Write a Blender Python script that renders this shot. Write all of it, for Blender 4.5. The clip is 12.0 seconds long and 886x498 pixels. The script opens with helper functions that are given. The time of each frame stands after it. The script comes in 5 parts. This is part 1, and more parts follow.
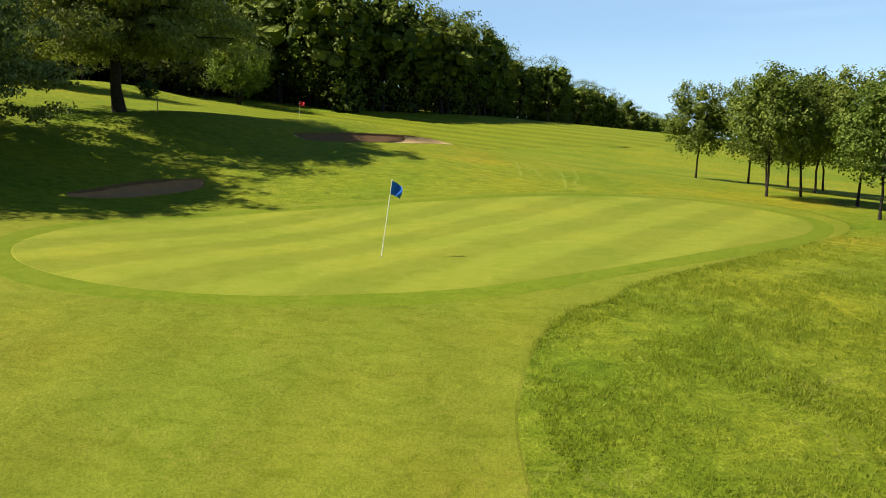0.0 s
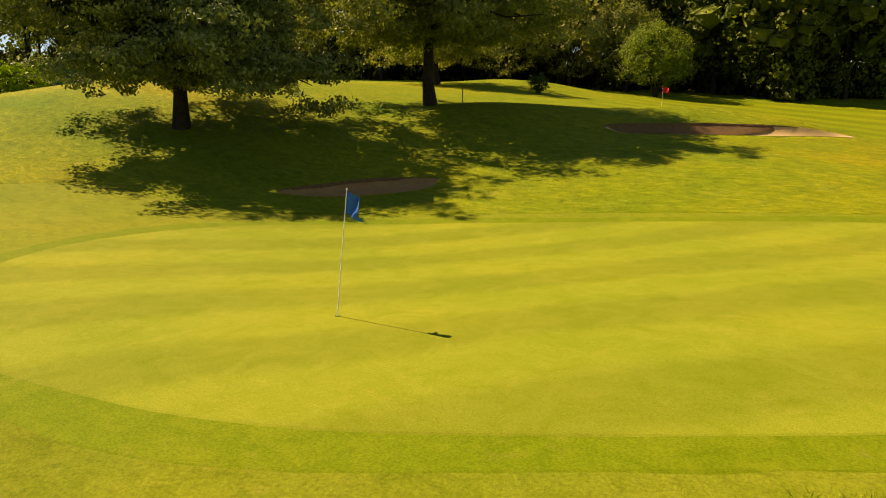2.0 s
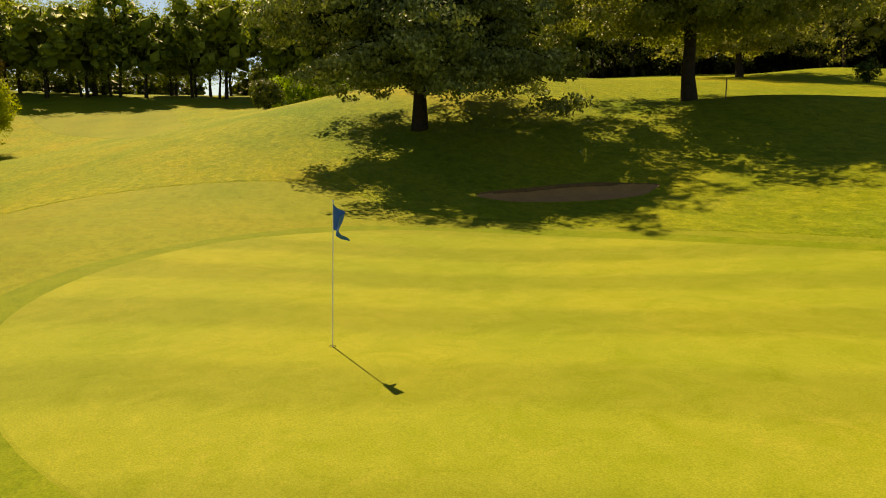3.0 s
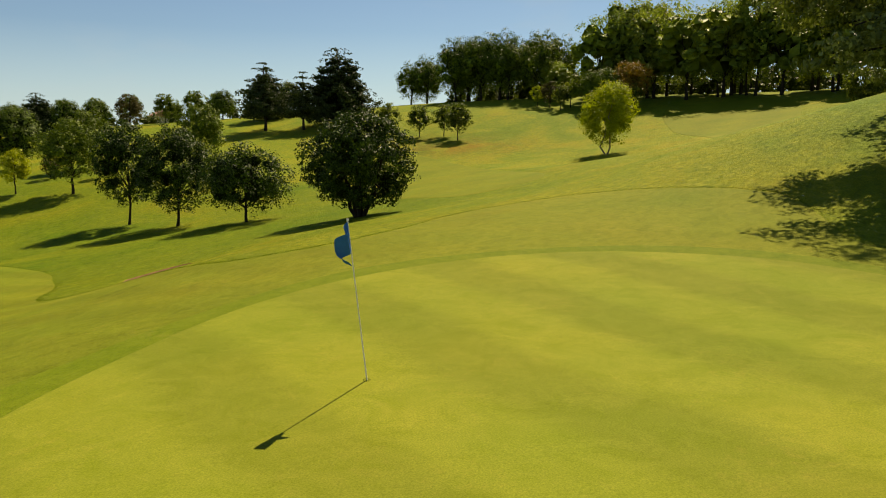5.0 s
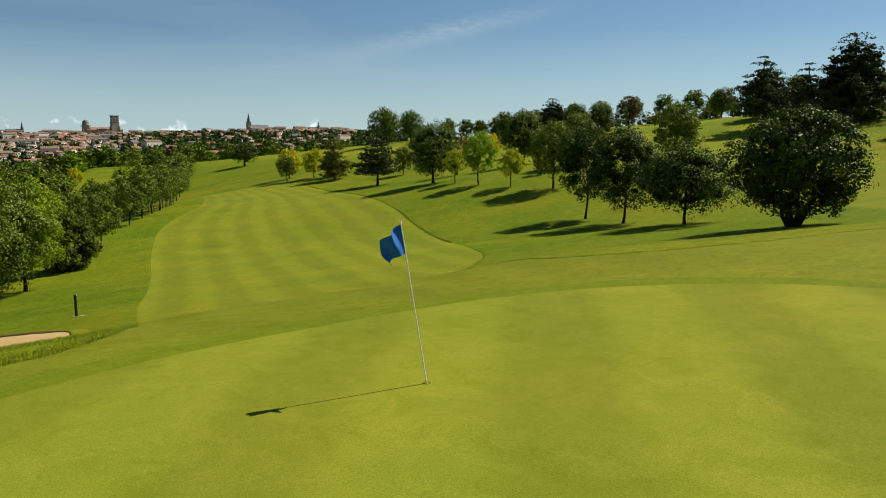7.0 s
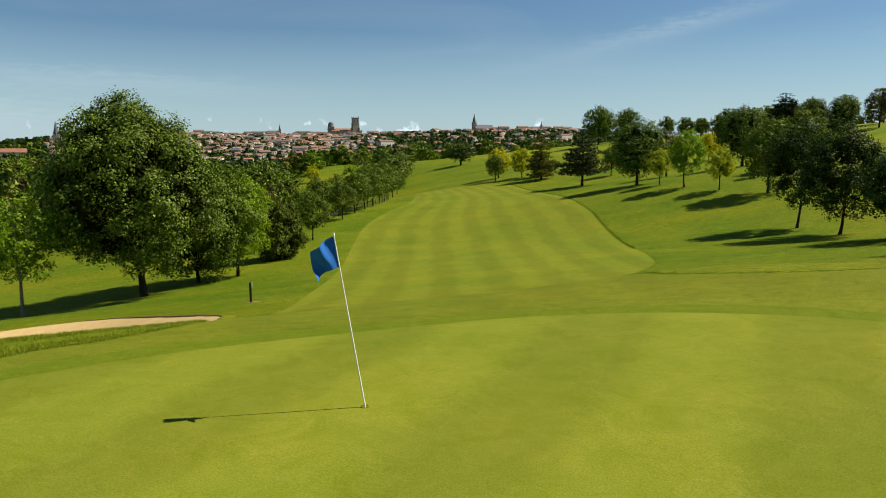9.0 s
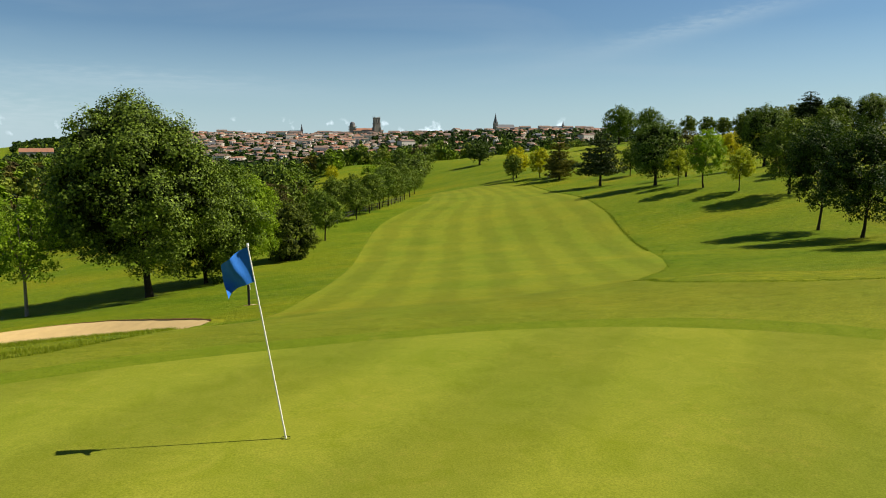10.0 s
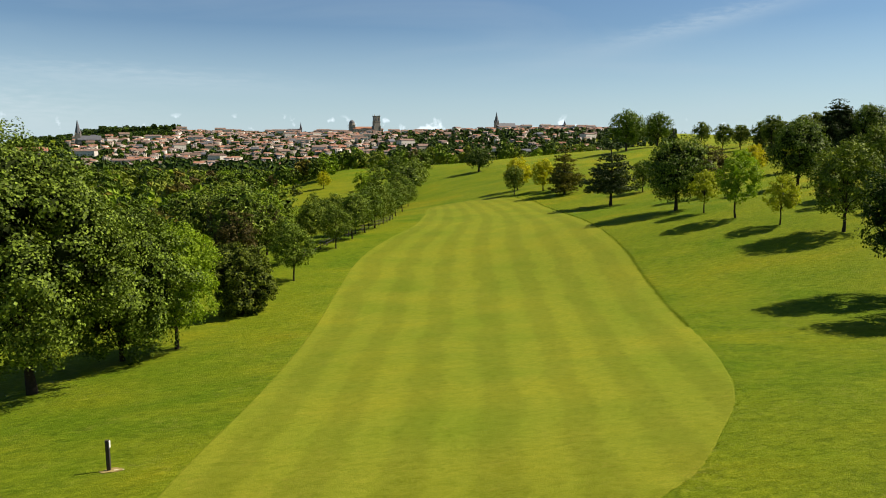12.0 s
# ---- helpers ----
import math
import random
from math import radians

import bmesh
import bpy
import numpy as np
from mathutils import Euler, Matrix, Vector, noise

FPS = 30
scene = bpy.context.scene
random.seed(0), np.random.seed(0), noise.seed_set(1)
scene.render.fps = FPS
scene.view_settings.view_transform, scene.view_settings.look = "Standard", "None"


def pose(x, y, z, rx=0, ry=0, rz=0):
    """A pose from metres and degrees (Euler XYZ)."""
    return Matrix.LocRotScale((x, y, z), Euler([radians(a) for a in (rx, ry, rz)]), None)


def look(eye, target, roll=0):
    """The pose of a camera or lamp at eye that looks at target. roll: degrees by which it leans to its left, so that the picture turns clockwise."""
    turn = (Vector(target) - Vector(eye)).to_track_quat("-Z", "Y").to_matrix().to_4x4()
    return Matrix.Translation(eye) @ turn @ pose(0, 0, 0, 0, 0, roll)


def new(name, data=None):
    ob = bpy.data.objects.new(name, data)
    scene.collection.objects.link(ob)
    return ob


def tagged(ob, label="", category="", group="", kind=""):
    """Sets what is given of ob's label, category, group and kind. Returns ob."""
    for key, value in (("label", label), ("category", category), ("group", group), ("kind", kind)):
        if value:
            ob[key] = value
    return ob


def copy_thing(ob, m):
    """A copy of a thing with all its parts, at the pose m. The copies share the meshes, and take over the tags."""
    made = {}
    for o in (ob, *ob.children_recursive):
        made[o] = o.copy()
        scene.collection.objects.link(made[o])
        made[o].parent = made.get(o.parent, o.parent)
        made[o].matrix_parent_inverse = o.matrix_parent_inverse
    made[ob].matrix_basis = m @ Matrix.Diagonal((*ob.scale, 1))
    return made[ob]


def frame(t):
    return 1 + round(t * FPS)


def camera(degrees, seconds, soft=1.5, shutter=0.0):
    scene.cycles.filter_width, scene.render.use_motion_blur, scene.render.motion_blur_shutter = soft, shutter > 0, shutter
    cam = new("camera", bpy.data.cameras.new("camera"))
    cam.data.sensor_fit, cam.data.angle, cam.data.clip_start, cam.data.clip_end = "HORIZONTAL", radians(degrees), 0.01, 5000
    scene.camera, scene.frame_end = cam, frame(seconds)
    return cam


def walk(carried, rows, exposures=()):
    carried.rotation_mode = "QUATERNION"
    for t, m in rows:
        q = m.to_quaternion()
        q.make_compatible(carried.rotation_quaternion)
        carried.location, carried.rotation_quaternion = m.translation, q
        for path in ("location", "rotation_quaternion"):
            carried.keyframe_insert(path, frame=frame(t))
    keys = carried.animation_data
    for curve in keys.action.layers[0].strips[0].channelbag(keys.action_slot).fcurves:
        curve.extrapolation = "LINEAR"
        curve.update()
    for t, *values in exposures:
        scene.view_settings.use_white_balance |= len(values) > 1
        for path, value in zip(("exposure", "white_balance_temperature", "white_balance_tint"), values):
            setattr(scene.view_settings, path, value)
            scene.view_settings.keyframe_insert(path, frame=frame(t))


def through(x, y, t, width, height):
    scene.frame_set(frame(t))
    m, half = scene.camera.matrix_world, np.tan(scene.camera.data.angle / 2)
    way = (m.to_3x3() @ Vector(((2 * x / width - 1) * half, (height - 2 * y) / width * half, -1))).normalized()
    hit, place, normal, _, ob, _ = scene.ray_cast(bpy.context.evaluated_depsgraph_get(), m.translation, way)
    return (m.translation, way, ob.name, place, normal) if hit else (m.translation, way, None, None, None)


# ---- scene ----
import itertools

cam = camera(63.5, 12.0, soft=1.0)
PATH = [
    (0, (0.270, 2.284, 3.134), (0.375, 12.194, 1.764), -0.10),
    (0.5, (2.734, 5.644, 2.975), (1.504, 15.474, 1.600), -0.10),
    (1, (4.779, 8.743, 2.924), (2.129, 18.288, 1.544), -0.05),
    (1.5, (6.372, 11.718, 2.899), (2.187, 20.693, 1.529), 0.00),
    (2, (7.636, 14.394, 2.963), (1.711, 22.329, 1.573), 0.00),
    (2.5, (8.493, 17.070, 3.000), (1.153, 23.715, 1.610), 0.00),
    (3, (8.984, 19.752, 3.045), (0.224, 24.372, 1.650), 0.00),
    (3.5, (9.044, 22.059, 3.153), (-0.546, 24.509, 1.738), 0.00),
    (3.7, (8.908, 22.921, 3.155), (-0.857, 24.546, 1.740), 0.00),
    (4.1, (8.515, 24.601, 3.174), (-1.384, 24.507, 1.746), 0.00),
    (4.5, (7.975, 26.140, 3.201), (-1.764, 24.364, 1.773), 0.00),
    (4.9, (7.345, 27.505, 3.227), (-1.980, 24.180, 1.800), 0.00),
    (5.3, (6.682, 28.660, 3.246), (-2.048, 23.994, 1.823), 0.02),
    (5.5, (6.316, 29.141, 3.250), (-2.079, 23.898, 1.825), 0.01),
    (6, (5.347, 30.271, 3.297), (-2.033, 23.678, 1.862), 0.06),
    (6.5, (4.203, 31.180, 3.298), (-1.878, 23.373, 1.858), 0.01),
    (7, (3.101, 31.821, 3.305), (-1.659, 23.145, 1.866), -0.02),
    (7.5, (1.990, 32.245, 3.303), (-1.705, 23.064, 1.862), -0.04),
    (7.95, (1.061, 32.347, 3.348), (-1.857, 22.891, 1.907), -0.05),
    (8.4, (0.246, 32.360, 3.370), (-2.114, 22.750, 1.928), -0.07),
    (8.85, (-0.425, 32.270, 3.395), (-2.415, 22.577, 1.951), -0.10),
    (9.3, (-1.000, 32.113, 3.390), (-2.772, 22.378, 1.947), -0.11),
    (9.5, (-1.263, 31.937, 3.391), (-2.947, 22.186, 1.948), -0.09),
    (10, (-1.839, 31.379, 3.387), (-3.464, 21.619, 1.940), -0.11),
    (10.5, (-2.560, 29.631, 3.724), (-4.185, 19.872, 2.263), -0.06),
    (11, (-3.351, 26.559, 4.312), (-4.982, 16.802, 2.848), -0.01),
    (11.5, (-4.453, 22.577, 5.316), (-6.067, 12.820, 3.836), -0.08),
    (12, (-5.520, 17.547, 6.333), (-7.132, 7.790, 4.849), -0.01),
]
EXPOSURES = [
    (0.0, 1.12, 6300, 18), (0.5, 1.15, 7150, 19), (1.0, 1.15, 8650, 21), (1.5, 1.15, 9900, 22), (2.0, 1.15, 10200, 22), (3.0, 1.12, 10400, 22), (3.7, 1.02, 10600, 22),
    (5.3, 0.73, 7800, 14), (7.0, 0.60, 7050, 10), (9.5, 0.65, 6750, 10), (12.0, 0.8, 6950, 15),
]
walk(cam, [(t, look(eye, target, roll)) for t, eye, target, roll in PATH], EXPOSURES)

# ---- sky and sun ----
SUN_ELEVATION = radians(47)
SUN_FROM = Vector((-0.985, -0.02, 1.08)).normalized()
world = bpy.data.worlds.new("sky")
scene.world = world
world.use_nodes = True
wn, wl = world.node_tree.nodes, world.node_tree.links
background = wn["Background"]
sky = wn.new("ShaderNodeTexSky")
sky.sky_type = "NISHITA"
sky.sun_disc = False
sky.sun_elevation = SUN_ELEVATION
sky.sun_rotation = radians(269)
sky.altitude = 300
sky.air_density, sky.dust_density, sky.ozone_density = 1.0, 0.3, 3.5
background.inputs["Strength"].default_value = 0.048
# thin cirrus and small far cumulus over the horizon
coord = wn.new("ShaderNodeTexCoord")
stretch = wn.new("ShaderNodeMapping")
stretch.inputs["Rotation"].default_value = (0, 0, radians(18))
stretch.inputs["Scale"].default_value = (1.2, 4.0, 10.0)
wisps = wn.new("ShaderNodeTexNoise")
wisps.inputs["Scale"].default_value, wisps.inputs["Detail"].default_value = 1.6, 5
wisps.inputs["Distortion"].default_value = 0.6
ramp = wn.new("ShaderNodeMapRange")
ramp.inputs["From Min"].default_value, ramp.inputs["From Max"].default_value = 0.53, 0.78
ramp.inputs["To Max"].default_value = 0.22
mix = wn.new("ShaderNodeMixRGB")
mix.inputs["Color2"].default_value = (6.5, 6.8, 7.4, 1)
wl.new(coord.outputs["Generated"], stretch.inputs["Vector"])
wl.new(stretch.outputs["Vector"], wisps.inputs["Vector"])
wl.new(wisps.outputs["Fac"], ramp.inputs["Value"])
wl.new(ramp.outputs["Result"], mix.inputs["Fac"])
wl.new(sky.outputs["Color"], mix.inputs["Color1"])
puffs = wn.new("ShaderNodeTexNoise")
puffs.inputs["Scale"].default_value, puffs.inputs["Detail"].default_value = 42, 5
split = wn.new("ShaderNodeSeparateXYZ")
low = wn.new("ShaderNodeMapRange")
low.inputs["From Min"].default_value, low.inputs["From Max"].default_value = 0.037, 0.029
thick = wn.new("ShaderNodeMapRange")
thick.inputs["From Min"].default_value, thick.inputs["From Max"].default_value = 0.60, 0.68
both = wn.new("ShaderNodeMath")
both.operation = "MULTIPLY"
heap = wn.new("ShaderNodeMixRGB")
heap.inputs["Color2"].default_value = (13.0, 13.0, 13.2, 1)
wl.new(coord.outputs["Generated"], puffs.inputs["Vector"])
wl.new(coord.outputs["Generated"], split.inputs[0])
wl.new(split.outputs[2], low.inputs["Value"])
wl.new(puffs.outputs["Fac"], thick.inputs["Value"])
wl.new(low.outputs["Result"], both.inputs[0])
wl.new(thick.outputs["Result"], both.inputs[1])
wl.new(both.outputs[0], heap.inputs["Fac"])
# pale air over the horizon
hazy = wn.new("ShaderNodeMapRange")
hazy.inputs["From Min"].default_value, hazy.inputs["From Max"].default_value = 0.15, 0.0
hazy.inputs["To Max"].default_value = 0.65
haze = wn.new("ShaderNodeMixRGB")
haze.inputs["Color2"].default_value = (8.2, 9.2, 10.0, 1)
wl.new(split.outputs[2], hazy.inputs["Value"])
wl.new(hazy.outputs["Result"], haze.inputs["Fac"])
wl.new(mix.outputs["Color"], haze.inputs["Color1"])
wl.new(haze.outputs["Color"], heap.inputs["Color1"])
# long wisps of cirrus over the far end of the fairway and over the town
def sky_math(op, a, b=0.0):
    node = wn.new("ShaderNodeMath")
    node.operation = op
    for k, v in enumerate((a, b)):
        if isinstance(v, (int, float)):
            node.inputs[k].default_value = v
        else:
            wl.new(v, node.inputs[k])
    return node.outputs[0]


def sky_dot(axis):
    node = wn.new("ShaderNodeVectorMath")
    node.operation = "DOT_PRODUCT"
    wl.new(coord.outputs["Generated"], node.inputs[0])
    node.inputs[1].default_value = axis
    return node.outputs["Value"]


fray = wn.new("ShaderNodeTexNoise")
fray.inputs["Scale"].default_value, fray.inputs["Detail"].default_value = 26, 5
wl.new(stretch.outputs["Vector"], fray.inputs["Vector"])


def cirrus(under_it, start, end, wide, reach, amount):
    start, end = Vector(start).normalized(), Vector(end).normalized()
    across, along = start.cross(end).normalized(), (end - start).normalized()
    off = sky_math("ADD", sky_dot(across), sky_math("MULTIPLY", sky_math("SUBTRACT", fray.outputs["Fac"], 0.5), 1.8 * wide))
    band = sky_math("EXPONENT", sky_math("MULTIPLY", sky_math("MULTIPLY", off, off), -0.5 / wide ** 2))
    run = sky_math("SUBTRACT", sky_dot(along), (start.dot(along) + end.dot(along)) / 2)
    band = sky_math("MULTIPLY", band, sky_math("EXPONENT", sky_math("MULTIPLY", sky_math("MULTIPLY", run, run), -0.5 / reach ** 2)))
    band = sky_math("MULTIPLY", band, sky_math("GREATER_THAN", sky_dot(((start + end) / 2).normalized()), 0.0))
    wisp = wn.new("ShaderNodeMixRGB")
    wisp.inputs["Color2"].default_value = (9.0, 9.1, 9.3, 1)
    wl.new(sky_math("MULTIPLY", band, sky_math("MULTIPLY", fray.outputs["Fac"], amount)), wisp.inputs["Fac"])
    wl.new(under_it, wisp.inputs["Color1"])
    return wisp.outputs["Color"]


# a thin bright veil high over the woods behind the green
veil = wn.new("ShaderNodeMapRange")
veil.interpolation_type = "SMOOTHSTEP"
veil.inputs["From Min"].default_value, veil.inputs["From Max"].default_value = 0.72, 1.0
veil.inputs["To Max"].default_value = 0.38
wl.new(sky_dot((0.35, 0.925, 0.15)), veil.inputs["Value"])
veiled = wn.new("ShaderNodeMixRGB")
veiled.inputs["Color2"].default_value = (8.8, 10.7, 11.6, 1)
wl.new(veil.outputs["Result"], veiled.inputs["Fac"])
wl.new(heap.outputs["Color"], veiled.inputs["Color1"])
clouded = cirrus(veiled.outputs["Color"], (-0.3712, -0.9204, 0.1225), (-0.5792, -0.7969, 0.1718), 0.0080, 0.085, 0.50)
clouded = cirrus(clouded, (0.3624, -0.9286, 0.0830), (0.0880, -0.9935, 0.0728), 0.0100, 0.13, 0.45)
clouded = cirrus(clouded, (0.5200, -0.8500, 0.0300), (0.3000, -0.9500, 0.0300), 0.0220, 0.12, 0.80)
clear_air = wn.new("ShaderNodeMixRGB")
clear_air.blend_type = "MULTIPLY"
clear_air.inputs["Fac"].default_value = 1.0
clear_air.inputs["Color2"].default_value = (0.80, 1.0, 1.10, 1)
wl.new(clouded, clear_air.inputs["Color1"])
wl.new(clear_air.outputs["Color"], background.inputs["Color"])

sun = new("sun", bpy.data.lights.new("sun", "SUN"))
sun.data.energy, sun.data.angle, sun.data.color = 5.0, radians(0.53), (1.0, 0.93, 0.80)
sun.matrix_world = look(SUN_FROM * 60, (0, 0, 0))


# ---- materials ----
def material(name, rough=0.8, metal=0.0, spec=0.3):
    m = bpy.data.materials.new(name)
    m.use_nodes = True
    b = m.node_tree.nodes["Principled BSDF"]
    b.inputs["Roughness"].default_value, b.inputs["Metallic"].default_value = rough, metal
    b.inputs["Specular IOR Level"].default_value = spec
    return m, m.node_tree.nodes, m.node_tree.links, b


def noise_node(n, l, vec, scale, detail=4, rough=0.6, distort=0.0):
    t = n.new("ShaderNodeTexNoise")
    t.inputs["Scale"].default_value, t.inputs["Detail"].default_value = scale, detail
    t.inputs["Roughness"].default_value, t.inputs["Distortion"].default_value = rough, distort
    if vec is not None:
        l.new(vec, t.inputs["Vector"])
    return t.outputs["Fac"]


def ramp_node(n, l, fac, stops):
    r = n.new("ShaderNodeValToRGB")
    e = r.color_ramp.elements
    while len(e) < len(stops):
        e.new(0.5)
    for k, (at, col) in zip(e, stops):
        k.position, k.color = at, (*col, 1)
    l.new(fac, r.inputs["Fac"])
    return r.outputs["Color"]


def mix_node(n, l, fac, a, b, mode="MIX"):
    x = n.new("ShaderNodeMixRGB")
    x.blend_type = mode
    for sock, v in (("Fac", fac), ("Color1", a), ("Color2", b)):
        if isinstance(v, (int, float)):
            x.inputs[sock].default_value = v
        elif isinstance(v, tuple):
            x.inputs[sock].default_value = (*v, 1)
        else:
            l.new(v, x.inputs[sock])
    return x.outputs["Color"]


def math_node(n, l, op, a, b=0.0):
    x = n.new("ShaderNodeMath")
    x.operation = op
    for k, v in enumerate((a, b)):
        if isinstance(v, (int, float)):
            x.inputs[k].default_value = v
        else:
            l.new(v, x.inputs[k])
    return x.outputs[0]


def bump_node(n, l, b, height, strength, distance):
    u = n.new("ShaderNodeBump")
    u.inputs["Strength"].default_value, u.inputs["Distance"].default_value = strength, distance
    l.new(height, u.inputs["Height"])
    l.new(u.outputs["Normal"], b.inputs["Normal"])


def grass_material(name, dark, mid, light, straw, blade, relief, stripes=None, patches=0.35, clump=1.3, streak=(1, 1), fields=0.0, harsh=0.0):
    """Turf: patches of growth metres wide, mottling, blades, dry spots, and mowing lanes where there are any."""
    m, n, l, b = material(name, 0.85, 0.0, 0.03)
    at = n.new("ShaderNodeTexCoord").outputs["Object"]
    big = noise_node(n, l, at, 0.16, 3, 0.55)
    lie = n.new("ShaderNodeMapping")
    lie.inputs["Rotation"].default_value = (0, 0, 0.5)
    lie.inputs["Scale"].default_value = (*streak, 1)
    l.new(at, lie.inputs["Vector"])
    mid_n = noise_node(n, l, lie.outputs["Vector"], clump, 8, 0.72, 0.9)
    fine = noise_node(n, l, at, blade, 4, 0.75)
    col = ramp_node(n, l, mid_n, [(0.28, dark), (0.52, mid), (0.76, light)])
    tint = ramp_node(n, l, big, [(0.30, (0.76, 0.90, 0.72)), (0.5, (1.0, 1.0, 1.0)), (0.70, (1.20, 1.08, 0.98))])
    col = mix_node(n, l, patches * 2, col, tint, "MULTIPLY")
    if fields:
        wide = noise_node(n, l, lie.outputs["Vector"], 0.05, 5, 0.6, 1.0)
        worn = ramp_node(n, l, wide, [(0.38, (0.72, 0.88, 0.70)), (0.48, (0.98, 1.0, 0.95)), (0.56, (1.10, 1.05, 0.9)), (0.66, (1.30, 1.04, 0.92))])
        col = mix_node(n, l, fields, col, worn, "MULTIPLY")
        lush = n.new("ShaderNodeAttribute")
        lush.attribute_name = "lush"
        col = mix_node(n, l, lush.outputs["Fac"], col, mix_node(n, l, 1.0, col, (0.75, 0.83, 0.68), "MULTIPLY"))
        parched = n.new("ShaderNodeAttribute")
        parched.attribute_name = "parched"
        spots = ramp_node(n, l, noise_node(n, l, lie.outputs["Vector"], 0.22, 5, 0.65, 0.8), [(0.36, (0, 0, 0)), (0.58, (1, 1, 1))])
        col = mix_node(n, l, math_node(n, l, "MULTIPLY", parched.outputs["Fac"], spots), col, mix_node(n, l, 1.0, col, (0.84, 0.58, 0.68), "MULTIPLY"))
    dry = math_node(n, l, "MULTIPLY", noise_node(n, l, at, 0.55, 6, 0.7), noise_node(n, l, at, 5.0, 3, 0.7))
    dry = ramp_node(n, l, dry, [(0.30, (0, 0, 0)), (0.42, (1, 1, 1))])
    col = mix_node(n, l, math_node(n, l, "MULTIPLY", dry, 0.3), col, straw)
    grain = ramp_node(n, l, fine, [(0.3, (0.55 - harsh, 0.58 - harsh, 0.5 - harsh)), (0.7, (1.3 + harsh, 1.28 + harsh, 1.3 + harsh))])
    col = mix_node(n, l, 0.75, col, grain, "MULTIPLY")
    if stripes:
        kind, size, amount = stripes
        if kind == "lane":
            a = n.new("ShaderNodeAttribute")
            a.attribute_name = "lane"
            phase = a.outputs["Fac"]
        else:
            sep = n.new("ShaderNodeSeparateXYZ")
            l.new(at, sep.inputs[0])
            phase = math_node(n, l, "ADD", math_node(n, l, "MULTIPLY", sep.outputs[0], kind[0]), math_node(n, l, "MULTIPLY", sep.outputs[1], kind[1]))
        warp = math_node(n, l, "MULTIPLY", noise_node(n, l, at, 0.12, 2), 0.55 * size)
        wave = math_node(n, l, "SINE", math_node(n, l, "MULTIPLY", math_node(n, l, "ADD", phase, warp), 2 * math.pi / size))
        fac = math_node(n, l, "ADD", math_node(n, l, "MULTIPLY", wave, 0.9), 0.5)
        fac = math_node(n, l, "ADD", fac, math_node(n, l, "MULTIPLY", math_node(n, l, "SUBTRACT", mid_n, 0.5), 0.8))
        if kind == "lane":
            mown = n.new("ShaderNodeAttribute")
            mown.attribute_name = "mown"
            fac = math_node(n, l, "ADD", math_node(n, l, "MULTIPLY", math_node(n, l, "SUBTRACT", fac, 0.5), mown.outputs["Fac"]), 0.5)
            longer = math_node(n, l, "ADD", math_node(n, l, "MULTIPLY", mown.outputs["Fac"], 0.05), 0.99)
            col = mix_node(n, l, 1.0, col, longer, "MULTIPLY")
            bare = n.new("ShaderNodeAttribute")
            bare.attribute_name = "worn"
            blot = ramp_node(n, l, noise_node(n, l, lie.outputs["Vector"], 0.35, 4, 0.55, 0.6), [(0.38, (0.25, 0.25, 0.25)), (0.62, (1, 1, 1))])
            col = mix_node(n, l, math_node(n, l, "MULTIPLY", bare.outputs["Fac"], blot), col, mix_node(n, l, 1.0, col, (0.92, 0.88, 0.82), "MULTIPLY"))
        shade = ramp_node(n, l, fac, [(0.1, (1 - amount,) * 3), (0.9, (1 + amount, 1 + amount * 0.9, 1 + amount))])
        col = mix_node(n, l, 1.0, col, shade, "MULTIPLY")
    l.new(col, b.inputs["Base Color"])
    height = math_node(n, l, "ADD", fine, math_node(n, l, "MULTIPLY", mid_n, 2.5))
    bump_node(n, l, b, height, 0.6, relief)
    return m


ROUGH = grass_material("rough_grass", (0.078, 0.112, 0.008), (0.158, 0.190, 0.012), (0.258, 0.274, 0.025), (0.26, 0.23, 0.06), 17, 0.10, None, 0.4, 1.9, (0.8, 1.35), 0.85, 0.14)
MOWN = grass_material("fairway_grass", (0.100, 0.128, 0.008), (0.144, 0.168, 0.014), (0.173, 0.192, 0.019), (0.22, 0.19, 0.03), 22, 0.028, ("lane", 1.0, 0.075), 0.32, 2.2, (0.8, 1.2), 0.35)
MOWN_FAR = grass_material("far_fairway_grass", (0.108, 0.139, 0.006), (0.132, 0.159, 0.008), (0.152, 0.172, 0.011), (0.22, 0.19, 0.03), 20, 0.012, ((0.15, 0.99), 7.0, 0.13), 0.25)
MOWN_PALE = grass_material("pale_fairway_grass", (0.108, 0.136, 0.006), (0.132, 0.156, 0.008), (0.152, 0.170, 0.011), (0.22, 0.19, 0.03), 20, 0.012, ((0.15, 0.99), 9.0, 0.03), 0.3)
COLLAR = grass_material("collar_turf", (0.080, 0.120, 0.005), (0.108, 0.144, 0.008), (0.140, 0.168, 0.012), (0.20, 0.18, 0.03), 30, 0.010, None, 0.2, 2.2)
GREEN = grass_material("green_turf", (0.128, 0.158, 0.010), (0.156, 0.180, 0.017), (0.184, 0.200, 0.022), (0.23, 0.21, 0.03), 45, 0.004, ((0.82, -0.57), 3.6, 0.085), 0.3)


